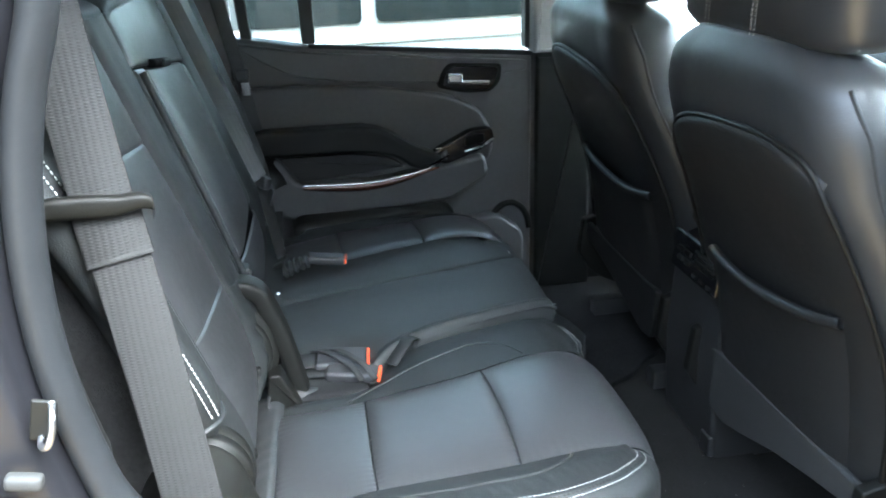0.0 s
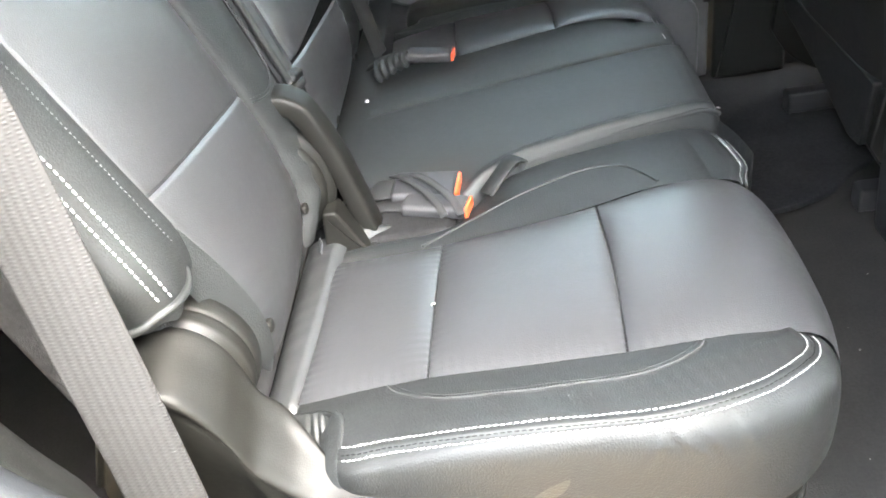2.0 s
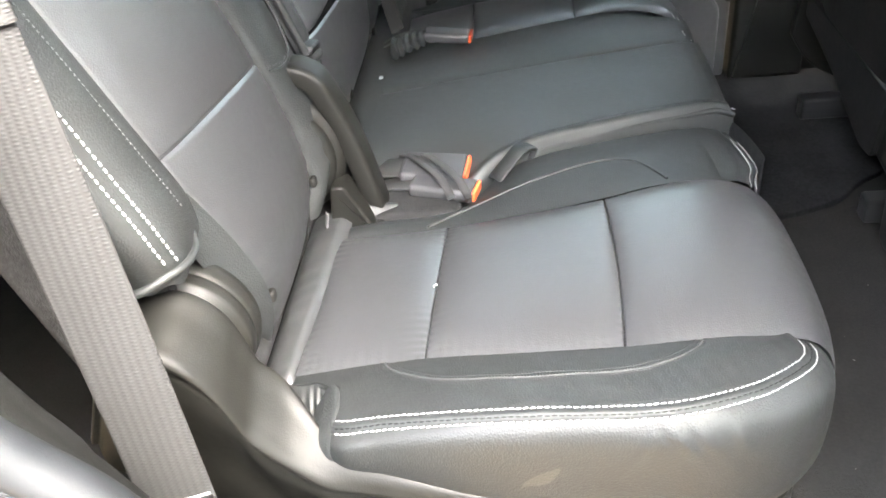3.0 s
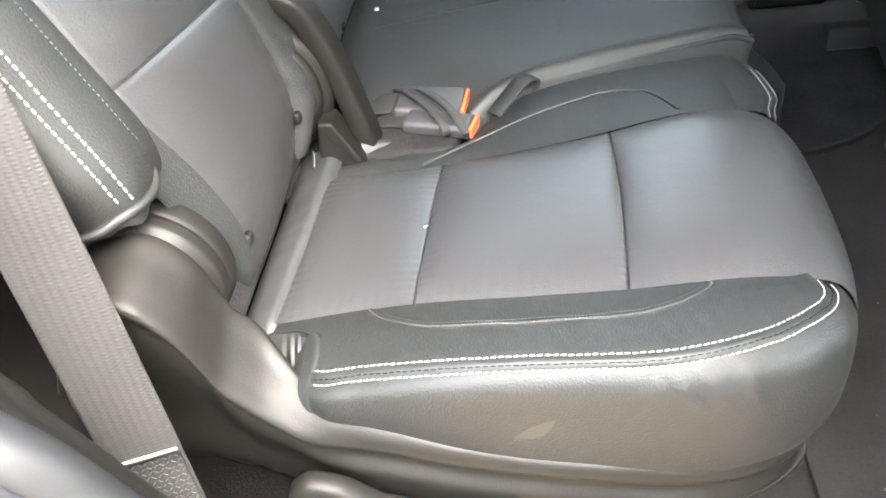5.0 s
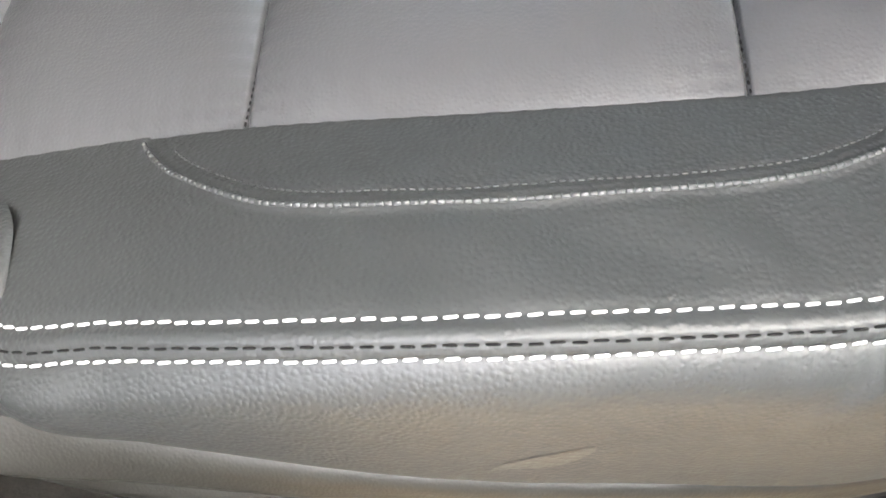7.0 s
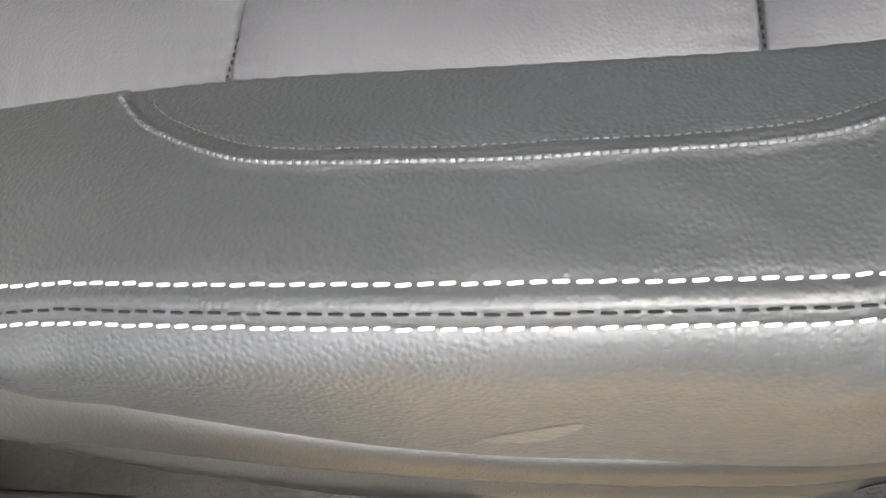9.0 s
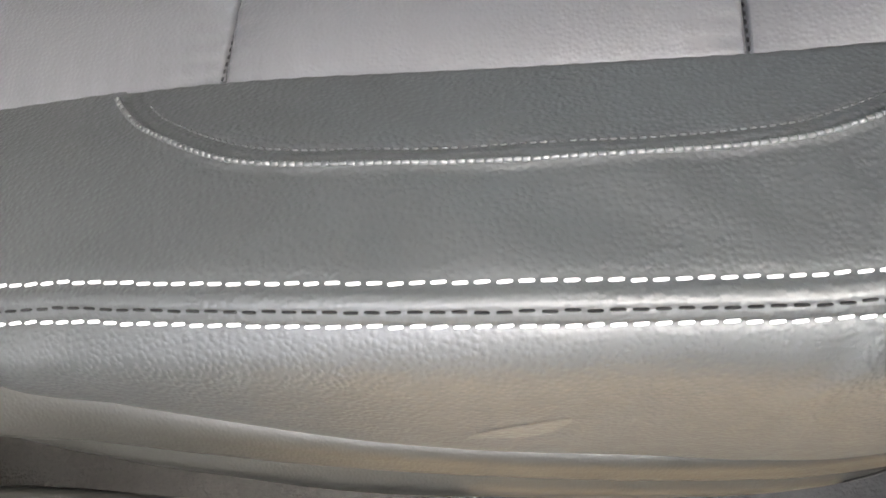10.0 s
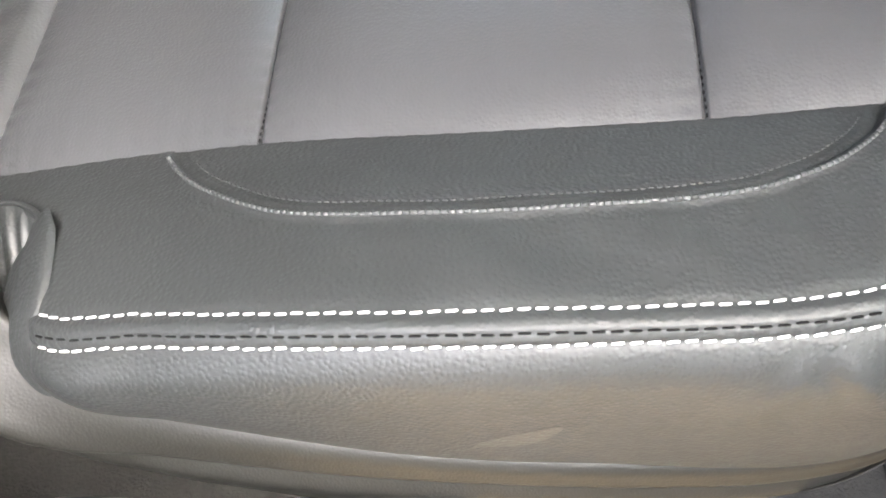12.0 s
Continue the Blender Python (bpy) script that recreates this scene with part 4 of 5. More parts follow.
# arm of the folding joint between the two backrests
arm = path3([(-.190, .498), (-.168, .510), (-.145, .500), (-.130, .470), (-.117, .432), (-.104, .374), (-.090, .296)], 50)
ta = np.gradient(arm, axis=0)
ta /= np.linalg.norm(ta, axis=1, keepdims=True)
rowsP = []
for (x, z), (tx, tz) in zip(arm, ta):
    a = np.linspace(0, 2 * np.pi, 24, endpoint=False)
    ca, sa = np.sign(np.cos(a)) * np.abs(np.cos(a)) ** .5, np.sign(np.sin(a)) * np.abs(np.sin(a)) ** .45
    rowsP.append(np.stack([x - tz * .014 * ca, .335 + .023 * sa, z + tx * .014 * ca], -1))
part("joint_arm", grid(np.array(rowsP), ring=True), PLASTIC, bench, "curved dark plastic joint arm")
for y0, rr in ((.296, .066), (.308, .076)):
    rc = []
    a = np.linspace(0, 2 * np.pi, 60, endpoint=False)
    for r, yy in ((.0, 0), (.86, 0), (.96, .003), (1.0, .008), (1.0, .016), (.95, .020), (.9, .03)):
        rc.append(np.stack([-.195 + rr * r * np.cos(a), np.full(60, y0 + yy), .405 + 1.12 * rr * r * np.sin(a)], -1))
    part("joint_cap", grid(np.array(rc), ring=True), PLASTIC, bench, "round dark plastic joint cap")
part("joint_bracket", plate(rounded([(-.150, .30), (-.140, .372), (-.122, .372), (-.088, .300)], .006), "y", .284, .322, .004, 3), PLASTIC, bench, "dark plastic joint bracket")

# ---- belts and buckles ----
belt = thing("seat_belt", (-.17, -.2, FLOOR + .1), "woven grey seat belt hanging beside the rear seat", "seat belt", "seat belts")
lean_x = curve1([.27, .62, .70, .78, 1.05, 1.25], [0, 0, -.002, -.005, -.008, -.010])
bl = lambda z: np.array([-.131 - .1275 * z + float(lean_x(z)), -.2705 + .248 * z, z])
pts = [bl(z) for z in np.linspace(.27, 1.25, 40)]
across = np.array([.96, .26, -.05])
part("webbing", strap(pts, across, .056, .0022), WEBBING, belt, "ribbed grey webbing")
p = bl(.765)
part("belt_stop", strap([bl(z) + np.array([.001, -.004, 0]) for z in np.linspace(.740, .786, 8)], across, .062, .0065), WEBBING, belt, "folded webbing loop")
tm = pose(p[0] - .008, p[1] - .012, .795, 8, 6, 14)
bar = path3([(-.052, 0, -.010), (-.045, 0, -.002), (-.02, 0, .001), (.02, 0, .001), (.045, 0, .004), (.050, 0, .002), (.051, 0, -.010)], 40)
rowsP = []
for q in bar:
    a = np.linspace(0, 2 * np.pi, 16, endpoint=False)
    rowsP.append(np.stack([np.full(16, q[0]), .0065 * np.sign(np.sin(a)) * np.abs(np.sin(a)) ** .7, q[2] + (.0110 - .10 * max(0.0, abs(q[0] + .012) - .020)) * np.sign(np.cos(a)) * np.abs(np.cos(a)) ** .7], -1))
tg_ = grid(np.array(rowsP), ring=True)
tg_ = (tg_[0], tg_[1] + [tuple(range(16)), tuple(reversed(range(len(tg_[0]) - 16, len(tg_[0]))))])
part("tongue", moved(tg_, tm), PLASTIC, belt, "curved dark plastic belt tongue")
part("white_seam", strap([bl(z) + np.array([0, -.003, 0]) for z in (.3842, .3858)], across, .052, .0012), WHITE_THREAD, belt, "white sewn line")
part("anchor_webbing", strap([bl(z) + np.array([0, -.002, 0]) for z in np.linspace(.31, .382, 6)], across, .053, .0035), WEBBING, belt, "doubled webbing")
along = Vector(bl(1.0) - bl(0.0)).normalized()
wide = Vector(across)
wide = (wide - along * wide.dot(along)).normalized()
out = along.cross(wide)
out = out if out.y < 0 else -out
gs = []
for i in range(14):
    for j in range(11):
        m = Matrix((wide, out.cross(wide), out)).transposed().to_4x4()
        m.translation = Vector(bl(.380 - .0045 * i)) + wide * ((j - 5) * .0046 + .0012 * (i % 2)) + out * .0050
        gs.append(moved(STITCH, m @ pose(0, 0, 0, 0, 0, 38 if (i + j) % 2 else -38) @ Matrix.Diagonal((.9, .45, .6, 1))))
part("anchor_stitching", join(*gs), GREY_THREAD, belt, "dense net of pale stitches", kind="stuff")

belt2 = thing("seat_belt", (-.14, .87, .33), "narrow dark seat belt over the middle backrest", "seat belt", "seat belts")
q = [(-.330, .765, 1.08), (-.2656, .800, .902), (-.205, .825, .712), (-.146, .850, .526)]
part("webbing", strap(path3(q, 24), (.75, .60, .2), .034, .002), WEBBING_LIT, belt2)
part("tongue", moved(rbox((.020, .044, .028), (0, 0, 0), .007, 3), pose(-.141, .853, .515, 0, 20, 30)), PLASTIC_DARK, belt2)
part("tongue_plate", moved(rbox((.003, .018, .038), (0, 0, 0), .001), pose(-.130, .858, .480, 14, 12, 30)), CHROME, belt2, "chrome tongue plate")
q = [(-.144, .856, .512), (-.134, .870, .42), (-.122, .885, .325)]
part("webbing", strap(path3(q, 14), (.7, .7, .3), .030, .002), WEBBING, belt2)
belt3 = thing("seat_belt", (-.2, 1.33, .3), "dark seat belt with chrome tongue by the far door", "seat belt", "seat belts")
q = [(-.26, 1.24, 1.15), (-.22, 1.29, .85), (-.19, 1.325, .66), (-.165, 1.33, .50), (-.12, 1.30, .36)]
part("webbing", strap(path3(q, 24), (.6, .7, .2), .046, .002), WEBBING, belt3)
part("tongue", rbox((.045, .02, .03), (-.19, 1.322, .665), .006), PLASTIC_DARK, belt3)
part("tongue_plate", rbox((.022, .003, .034), (-.18, 1.308, .630), .001), CHROME, belt3, "chrome tongue plate")


def buckle(x, y, z, yaw, pitch, long=.075, wide=.046):
    b = thing("belt_buckle", (x, y, z - .02), "grey seat belt buckle with red release button lying on the cushion", "belt buckle", "belt buckles")
    m = pose(x, y, z, 0, pitch, yaw)
    part("body", moved(rbox((long, wide, .019), (-long / 2, 0, 0), .007, 4), m), BUCKLE, b)
    part("button", moved(rbox((.005, wide * .88, .014), (.0008, 0, .001), .0018), m), RED, b, "red push button")
    q = [tuple((m @ Vector(k)).to_tuple()) for k in ((-long + .005, 0, 0), (-long - .03, 0, -.004), (-long - .06, 0, -.018), (-long - .09, 0, -.04))]
    part("strap", strap(path3(q, 12), tuple((m.to_3x3() @ Vector((0, 1, 0)))), wide * .75, .004), PLASTIC_DARK, b, "short dark webbing")
    return b


buckle(.024, .393, .319, -6, 3, .09, .062)
buckle(.038, .340, .318, -14, 2, .09, .038)
buckle(.017, .812, .334, -6, 6, .085, .036)
boot = thing("buckle_boot", (-.09, .775, .31), "crumpled black leather boot round the far buckle strap", "buckle boot")
rowsP = []
for k in np.linspace(0, 1, 30):
    a = np.linspace(0, 2 * np.pi, 18, endpoint=False)
    r = (.020 - .006 * k) * (1 + .16 * np.sin(k * 30 + 2 * np.sin(a)) + .08 * np.sin(3 * a + 9 * k))
    rowsP.append(np.stack([np.full(18, -.118 + .058 * k), .775 + .02 * k + 1.3 * r * np.cos(a), .338 + .010 * k + .85 * r * np.sin(a)], -1))
part("sleeve", grid(np.array(rowsP), ring=True), LEATHER, boot)
# elastic strap lying over the well
loop = thing("strap_loop", (.09, .44, .31), "black leather pull loop at the cushion edge", "strap")
part("webbing", strap(path3([(.062, .375, .312), (.082, .395, .326), (.103, .420, .334), (.114, .430, .328), (.108, .426, .312)], 20), (.6, -.7, 0), .024, .004), LEATHER, loop)
for dx in (0, .022):
    s2 = thing("cushion_strap", (-.05 + dx, .36, .31), "narrow black strap across the buckle well", "strap")
    part("webbing", strap(path3([(-.072 + dx, .440, .322), (-.050 + dx, .408, .336), (-.022 + dx, .368, .339), (-.004 + dx, .342, .334), (.008 + dx, .318, .322)], 16), (1, .3, 0), .011, .0025), PLASTIC_DARK, s2)

# ---- front seats ----
def front_seat(yc, inner):
    s = thing("front_seat", (.75, yc, FLOOR), "black leather front car seat with plastic back shell and map pocket", "car seat", "front seats")
    fx = curve1([.05, .15, .30, .42, .55, .68, .76, .82, .86], [.76, .755, .74, .715, .665, .605, .583, .580, .594])
    half = curve1([.0, .15, .35, .55, .68, .78, .83, .86], [.24, .27, .295, .285, .265, .245, .212, .16])
    rows = []
    for z in np.linspace(.12, .862, 84):
        h, x = float(half(z)), float(fx(z))
        t = max(0.0, (z - .80) / .062)
        dp = .13 * (1 - .75 * t ** 2)
        prof = path3([(x + .02 + dp, -h + .05), (x + dp, -h + .008), (x + dp * .6, -h - .006), (x + .035, -h + .004), (x + .010, -h + .035), (x, -h * .5), (x - .004, 0), (x, h * .5), (x + .010, h - .035), (x + .035, h - .004), (x + dp * .6, h + .006), (x + dp, h - .008), (x + .02 + dp, h - .05)], 60)
        rows.append([(a, yc + b, z) for a, b in prof])
    top = [[(.66, yc + (q[1] - yc) * .5, .866) for q in rows[-1]], [(.665, yc, .866) for q in rows[-1]]]
    part("backrest", flip(grid(np.array(rows + top))), LEATHER_BACK, s, "black leather backrest")
    # hard shell on the rear face with an arched top edge
    rows = []
    for k in np.linspace(0, 1, 60):
        row = []
        for c in np.linspace(-1, 1, 44):
            topz = .728 - .050 * (abs(c) ** 3.5) + (.018 * c if inner < 0 else -.018 * c)
            z = .185 + (topz - .185) * k
            h = float(half(z)) - .018 - .022 * k
            y = c * h
            x = float(fx(z)) - .016 + .016 * abs(c) ** 6 + .010 * max(0.0, (k - .97) / .03) ** 2
            row.append((x, yc + y, z))
        rows.append(row)
    part("back_shell", flip(grid(np.array(rows))), VINYL, s, "matt black back shell")
    edge = [rows[-1][i] for i in range(0, 44, 3)]
    left = [r[0] for r in rows[::6]]
    right = [r[-1] for r in rows[::6]]
    part("shell_rim", tube(path3([np.array(q) + np.array([-.002, 0, 0]) for q in left + edge[1:-1] + right[::-1]], 120), .0048, 8), PLASTIC, s, "smooth raised rim")
    # stitched edge seam of the backrest
    for sg in (-1, 1):
        line = [(float(fx(z)) + .050 - .02 * max(0.0, (z - .76) / .08), yc + sg * (float(half(z)) + .001), z) for z in np.linspace(.36, .815, 16)]
        part("seam_welt", tube(path3(line, 60), .0028, 8), LEATHER, s)
        sewn([(x + .010, y, z) for x, y, z in line], 90, (0, sg, 0), .0036, GREY_THREAD, s, thick=1.2)
    # map pocket
    rows = []
    for k in np.linspace(0, 1, 24):
        row = []
        for c in np.linspace(-1, 1, 30):
            z = .20 + (.455 - .015 * c * (1 if inner > 0 else -1) - .02 * (1 - c * c) - .20) * k
            row.append((float(fx(z)) - .026 - .012 * (1 - c * c) * k + .012 * abs(c) ** 6, yc + c * .20, z))
        rows.append(row)
    part("map_pocket", flip(grid(np.array(rows))), VINYL, s, "black map pocket")
    part("pocket_edge", tube(path3([rows[-1][i] for i in range(0, 30, 3)], 40), .0095, 12), VINYL, s, "rolled pocket edge")
    # headrest
    rows = []
    for z, h, d in ((.848, .17, .03), (.853, .205, .056), (.872, .224, .070), (.95, .230, .076), (1.03, .222, .072), (1.07, .195, .058), (1.085, .14, .03)):
        a = np.linspace(0, 2 * np.pi, 40, endpoint=False)
        rows.append(np.stack([.655 + d * np.sign(np.cos(a)) * np.abs(np.cos(a)) ** .7, yc + h * np.sign(np.sin(a)) * np.abs(np.sin(a)) ** .55, np.full(40, z)], -1))
    hr = grid(np.array(rows), ring=True)
    hr = (hr[0], [tuple(reversed(q)) for q in hr[1]] + [tuple(range(40)), tuple(reversed(range(len(hr[0]) - 40, len(hr[0]))))])
    head = part("headrest", hr, LEATHER_SMOOTH_LIT, s, "black leather headrest with white stitching")
    for y in (-.055, -.045, .075, .085):
        sewn([(.582 + .012 * max(0, (z - 1.03) / .04) ** 2, yc + y, z) for z in np.linspace(.862, 1.05, 6)], 30, (-1, 0, 0), .0048, WHITE_THREAD, head)
    for y in (-.06, .06):
        part("headrest_post", tube([(.645, yc + y, .80), (.645, yc + y, .90)], .007, 12), CHROME, s, "chrome headrest post")
    for k in (0, 1):
        sewn([(float(fx(.815)) + .006 + .035 * abs(c) ** 6, yc + c * .205, .818 + .010 * k - .012 * c * c) for c in np.linspace(-1, 1, 15)], 70, (-1, 0, .3), .0042, GREY_THREAD, s)
    # lighter skirt under the back shell; far seat's shade is put into darker vinyl
    hem = [(.205, .205), (-.262, .210), (-.262, .168), (-.149, .146), (-.039, .121), (.065, .086), (.135, .066), (.190, .072)]
    part("back_skirt", plate(rounded([(yc + inner * a, b) for a, b in hem], .012), "x", .722, .738, .004, 2), PLASTIC_GREY if inner > 0 else VINYL, s, "plastic skirt below the back shell")
    # cushion and its side cover
    part("cushion", rbox((.50, .50, .17), (1.02, yc, .25), .05, 5), LEATHER, s)
    rows = path3([(.70, .12), (.74, .06), (.84, .0), (1.0, -.02), (1.2, .02)], 20)
    for sg in (-1, 1):
        out = [(x, z) for x, z in rows] + [(1.2, .2), (.80, .24), (.71, .22)]
        part("side_cover", plate(out, "y", yc + sg * .262 - .012, yc + sg * .262 + .012, .005), PLASTIC, s, "grey plastic seat side cover")
    part("runner", rbox((.55, .04, .05), (1.0, yc - .2, -.03), .006), PLASTIC_DARK, s)
    part("runner", rbox((.55, .04, .05), (1.0, yc + .2, -.03), .006), PLASTIC_DARK, s)
    return s


front_seat(.265, 1)
front_seat(YM - .265, -1)

# ---- centre console ----
con = thing("centre_console", (.95, YC, FLOOR), "black centre console with rear vents and switches", "console")
out = rounded([(.735, FLOOR), (.720, .15), (.735, .36), (.76, .40), (1.5, .42), (1.5, FLOOR)], .03)
part("body", plate(out, "y", YC - .115, YC + .115, .012, 3), PLASTIC_DARK, con)
part("armrest_lid", rbox((.40, .24, .06), (.95, YC, .43), .022, 4), LEATHER, con, "black leather armrest lid")
part("control_panel", moved(rbox((.012, .19, .085), (0, 0, 0), .006), pose(.722, YC, .355, 0, 6, 0)), GLOSS_BLACK, con, "gloss black rear control panel")
for i in range(4):
    part("vent_slat", moved(rbox((.006, .075, .006), (0, 0, 0), .002), pose(.714, YC - .045, .352 + i * .010, 0, 20, 0)), PLASTIC, con)
    part("switch", moved(rbox((.008, .024, .012), (0, 0, 0), .003), pose(.712, YC + .02 + .03 * (i % 2), .345 + .02 * (i // 2), 0, 6, 0)), PLASTIC, con, "grey switch")
for i in range(3):
    part("switch", moved(rbox((.007, .018, .008), (0, 0, 0), .002), pose(.714, YC - .07 + .03 * i, .326, 0, 6, 0)), PLASTIC, con, "grey switch")

# ---- the cabin ----
YN, YF = -.245, 1.395     # inner faces of the two sides
ROOF = 1.30
solid("floor", rbox((3.9, 1.74, .04), (.2, .585, FLOOR - .02), .004), CARPET_GREY, "grey-brown carpeted car floor", "floor")
mat_shape = rounded([(.43, -.215), (.82, -.215), (.84, .84), (.765, .80), (.715, .775), (.62, .735), (.43, .725)], .03, 5)
solid("floor_mat", plate(mat_shape, "z", FLOOR + .001, FLOOR + .012, .003), CARPET_GREY, "worn dark grey carpet floor mat", "floor mat", kind="")
far_shape = rounded([(.45, .752), (.62, .762), (.722, .805), (.768, .860), (.84, .90), (.84, 1.34), (.45, 1.34)], .03, 5)
solid("floor_mat", plate(far_shape, "z", FLOOR + .001, FLOOR + .016, .004), CARPET, "black carpet floor mat with a notched edge", "floor mat", kind="")
rl = random.Random(7)
flakes = []
for i in range(26):
    k = rl.uniform(.0006, .0014)
    flakes.append(moved(rbox((k * rl.uniform(1, 3), k, k * .5), (0, 0, 0), k * .2, 1), pose(rl.uniform(.45, .80), rl.uniform(-.19, .55), FLOOR + .0135, 0, 0, rl.uniform(0, 180))))
solid("lint", join(*flakes), WHITE_THREAD, "pale lint scattered on the black floor mat", "lint", kind="stuff", sharp=None)
solid("wheel_arch", rbox((.62, .115, .30), (-.50, -.185, .06), .04, 4), CARPET, "carpeted wheel arch beside the rear seat", "wheel arch")
solid("wheel_arch", rbox((.62, .10, .36), (-.52, YF - .06, .10), .04, 4), CARPET, "carpeted wheel arch beside the rear bench", "wheel arch")
solid("ceiling", rbox((3.6, 1.75, .04), (-.05, .575, ROOF + .02), .015), HEADLINER, "pale grey cloth headliner", "ceiling")
solid("roof", rbox((3.7, 1.86, .02), (-.05, .575, ROOF + .06), .008), PAINT, "black painted car roof", "roof")
solid("wall_rear", rbox((.05, 1.6, .95), (-1.72, .575, .40), .01), PLASTIC_DARK, "dark tailgate trim", "wall")
solid("wall_front", rbox((.30, 1.6, .72), (1.78, .575, .28), .06, 4), PLASTIC_DARK, "dark dashboard", "dashboard")

# far side: door with its trim, windows and pillars
door = thing("door_1", (.2, YF, FLOOR), "closed rear car door with black padded trim and wood strip", "door", kind="structure")
out = [(-.235, FLOOR), (.615, FLOOR), (.615, .655), (.30, .684), (.0, .713), (-.235, .756)]
part("door_panel", plate(out, "y", YF, YF + .07, .008), DOORSKIN, door, "black grained door trim")
out = rounded([(-.225, .742), (.0, .700), (.60, .643), (.60, .615), (.36, .595), (.10, .612), (-.06, .640), (-.14, .685)], .02)
part("sill_trim", plate(out, "y", YF - .014, YF + .004, .006, 3), DOORSKIN, door, "raised soft sill trim")
out = rounded([(-.20, .618), (-.02, .616), (.18, .598), (.36, .566), (.455, .520), (.492, .45), (.490, .375), (.43, .33), (.30, .315), (.0, .30), (-.20, .30)], .03, 5)
part("padded_panel", plate(out, "y", YF - .034, YF + .004, .012, 4), DOORSKIN, door, "black padded panel")
out = rounded([(-.19, .512), (.12, .508), (.175, .492), (.255, .438), (.33, .405), (.33, .372), (.255, .372), (.20, .415), (.10, .435), (-.19, .440)], .02, 4)
part("armrest", plate(out, "y", YF - .095, YF - .030, .014, 4), LEATHER, door, "black leather armrest")
# Raised dark plate; shade of the hollow under the armrest is put into its colour.
out = rounded([(-.15, .425), (.08, .422), (.19, .402), (.235, .372), (-.06, .350), (-.10, .372)], .015, 4)
part("pull_pocket_shade", plate(out, "y", YF - .044, YF - .030, .004), PLASTIC_DARK, door, "dark plate painted as the shaded pull pocket")
out = rounded([(-.19, .430), (-.12, .430), (-.085, .375), (-.07, .355), (.15, .350), (.33, .375), (.46, .395), (.47, .33), (.36, .27), (.10, .25), (-.10, .25), (-.19, .29)], .02, 4)
part("lower_armrest", plate(out, "y", YF - .075, YF - .030, .014, 4), DOORSKIN, door)
strip = path3([(-.062, .352), (.05, .346), (.14, .346), (.22, .356), (.30, .374), (.322, .380)], 40)
rowsP = []
for i, (x, z) in enumerate(strip):
    k = .5 + .5 * math.sin(math.pi * min(i / 39 * 1.1, 1))
    prof = [(YF - .070, z - .026 * k), (YF - .083, z - .022 * k), (YF - .090, z - .012 * k), (YF - .090, z - .002), (YF - .086, z), (YF - .070, z)]
    rowsP.append([(x, a, b) for a, b in prof])
part("wood_strip", flip(grid(np.array(rowsP))), WOOD, door, "glossy dark red wood strip")
part("chrome_line", tube(np.stack([strip[:, 0], np.full(40, YF - .089), strip[:, 1] + .002], 1), .0028, 8), CHROME, door, "thin chrome line")
out = rounded([(.275, .388), (.33, .425), (.42, .468), (.482, .470), (.488, .432), (.44, .405), (.35, .375)], .012, 4)
part("switch_pod", plate(out, "y", YF - .070, YF - .034, .006, 3), GLOSS_BLACK, door, "gloss black switch pod")
part("switch_plate", plate(rounded([(.40, .425), (.402, .452), (.455, .458), (.455, .432)], .006), "y", YF - .078, YF - .068, .003), PLASTIC, door, "grey switch plate")
part("switch", plate(rounded([(.285, .384), (.33, .396), (.352, .414), (.345, .398), (.30, .376)], .004), "y", YF - .098, YF - .068, .003), CHROME, door, "bright metal pull tip")
part("switch", rbox((.018, .006, .004), (.325, YF - .072, .424), .0015), CHROME, door)
part("switch_edge", tube([(.40, YF - .074, .410), (.45, YF - .074, .420), (.482, YF - .072, .440)], .0025, 8), SATIN, door)
out = rounded([(.335, .583), (.352, .630), (.372, .650), (.525, .640), (.520, .590), (.492, .562), (.42, .562)], .016, 4)
part("handle_bezel", plate(out, "y", YF - .020, YF + .004, .006, 3), PLASTIC, door, "dark handle bezel")
out = rounded([(.350, .587), (.364, .628), (.380, .640), (.512, .631), (.506, .592), (.486, .571), (.425, .571)], .012, 4)
part("handle_cup", plate(out, "y", YF - .0235, YF - .015, .002), GLOSS_BLACK, door, "dark recess")
part("bezel_edge", tube(path3([(q[0], YF - .022, q[1]) for q in out + out[:1]], 90), .0016, 8), PLASTIC, door)
part("door_handle", moved(join(rbox((.042, .012, .026), (-.035, 0, .004), .005), rbox((.090, .010, .013), (.02, 0, -.006), .005)), pose(.42, YF - .034, .602, 0, 4, 0)), CHROME, door, "chrome door handle")
ring = [(.545 + .062 * math.cos(a), YF - .010, .135 + .085 * math.sin(a)) for a in np.linspace(.0, math.pi * 1.15, 24)]
part("pocket_rim", tube(path3(ring, 60), .010, 10), PLASTIC, door, "dark rim of the door pocket")
part("door_pocket", plate(rounded([(.0, FLOOR + .02), (.58, FLOOR + .02), (.58, .14), (.5, .20), (.1, .16)], .03), "y", YF - .05, YF + .002, .01), DOORSKIN, door)
win = thing("window_1", (.3, YF + .03, .7), "closed side window of the rear door", "window", kind="structure")
part("window_frame", join(rbox((.036, .05, .60), (-.006, YF + .035, 1.02), .006), rbox((.66, .05, .05), (.30, YF + .035, 1.21), .008), rbox((.025, .05, .62), (.612, YF + .035, .98), .006)), PLASTIC_DARK, win, "black window frame")
part("window_seal", moved(rbox((.63, .02, .014), (0, 0, 0), .004), pose(.305, YF + .012, .686, 0, 5.1, 0)), RUBBER, win)
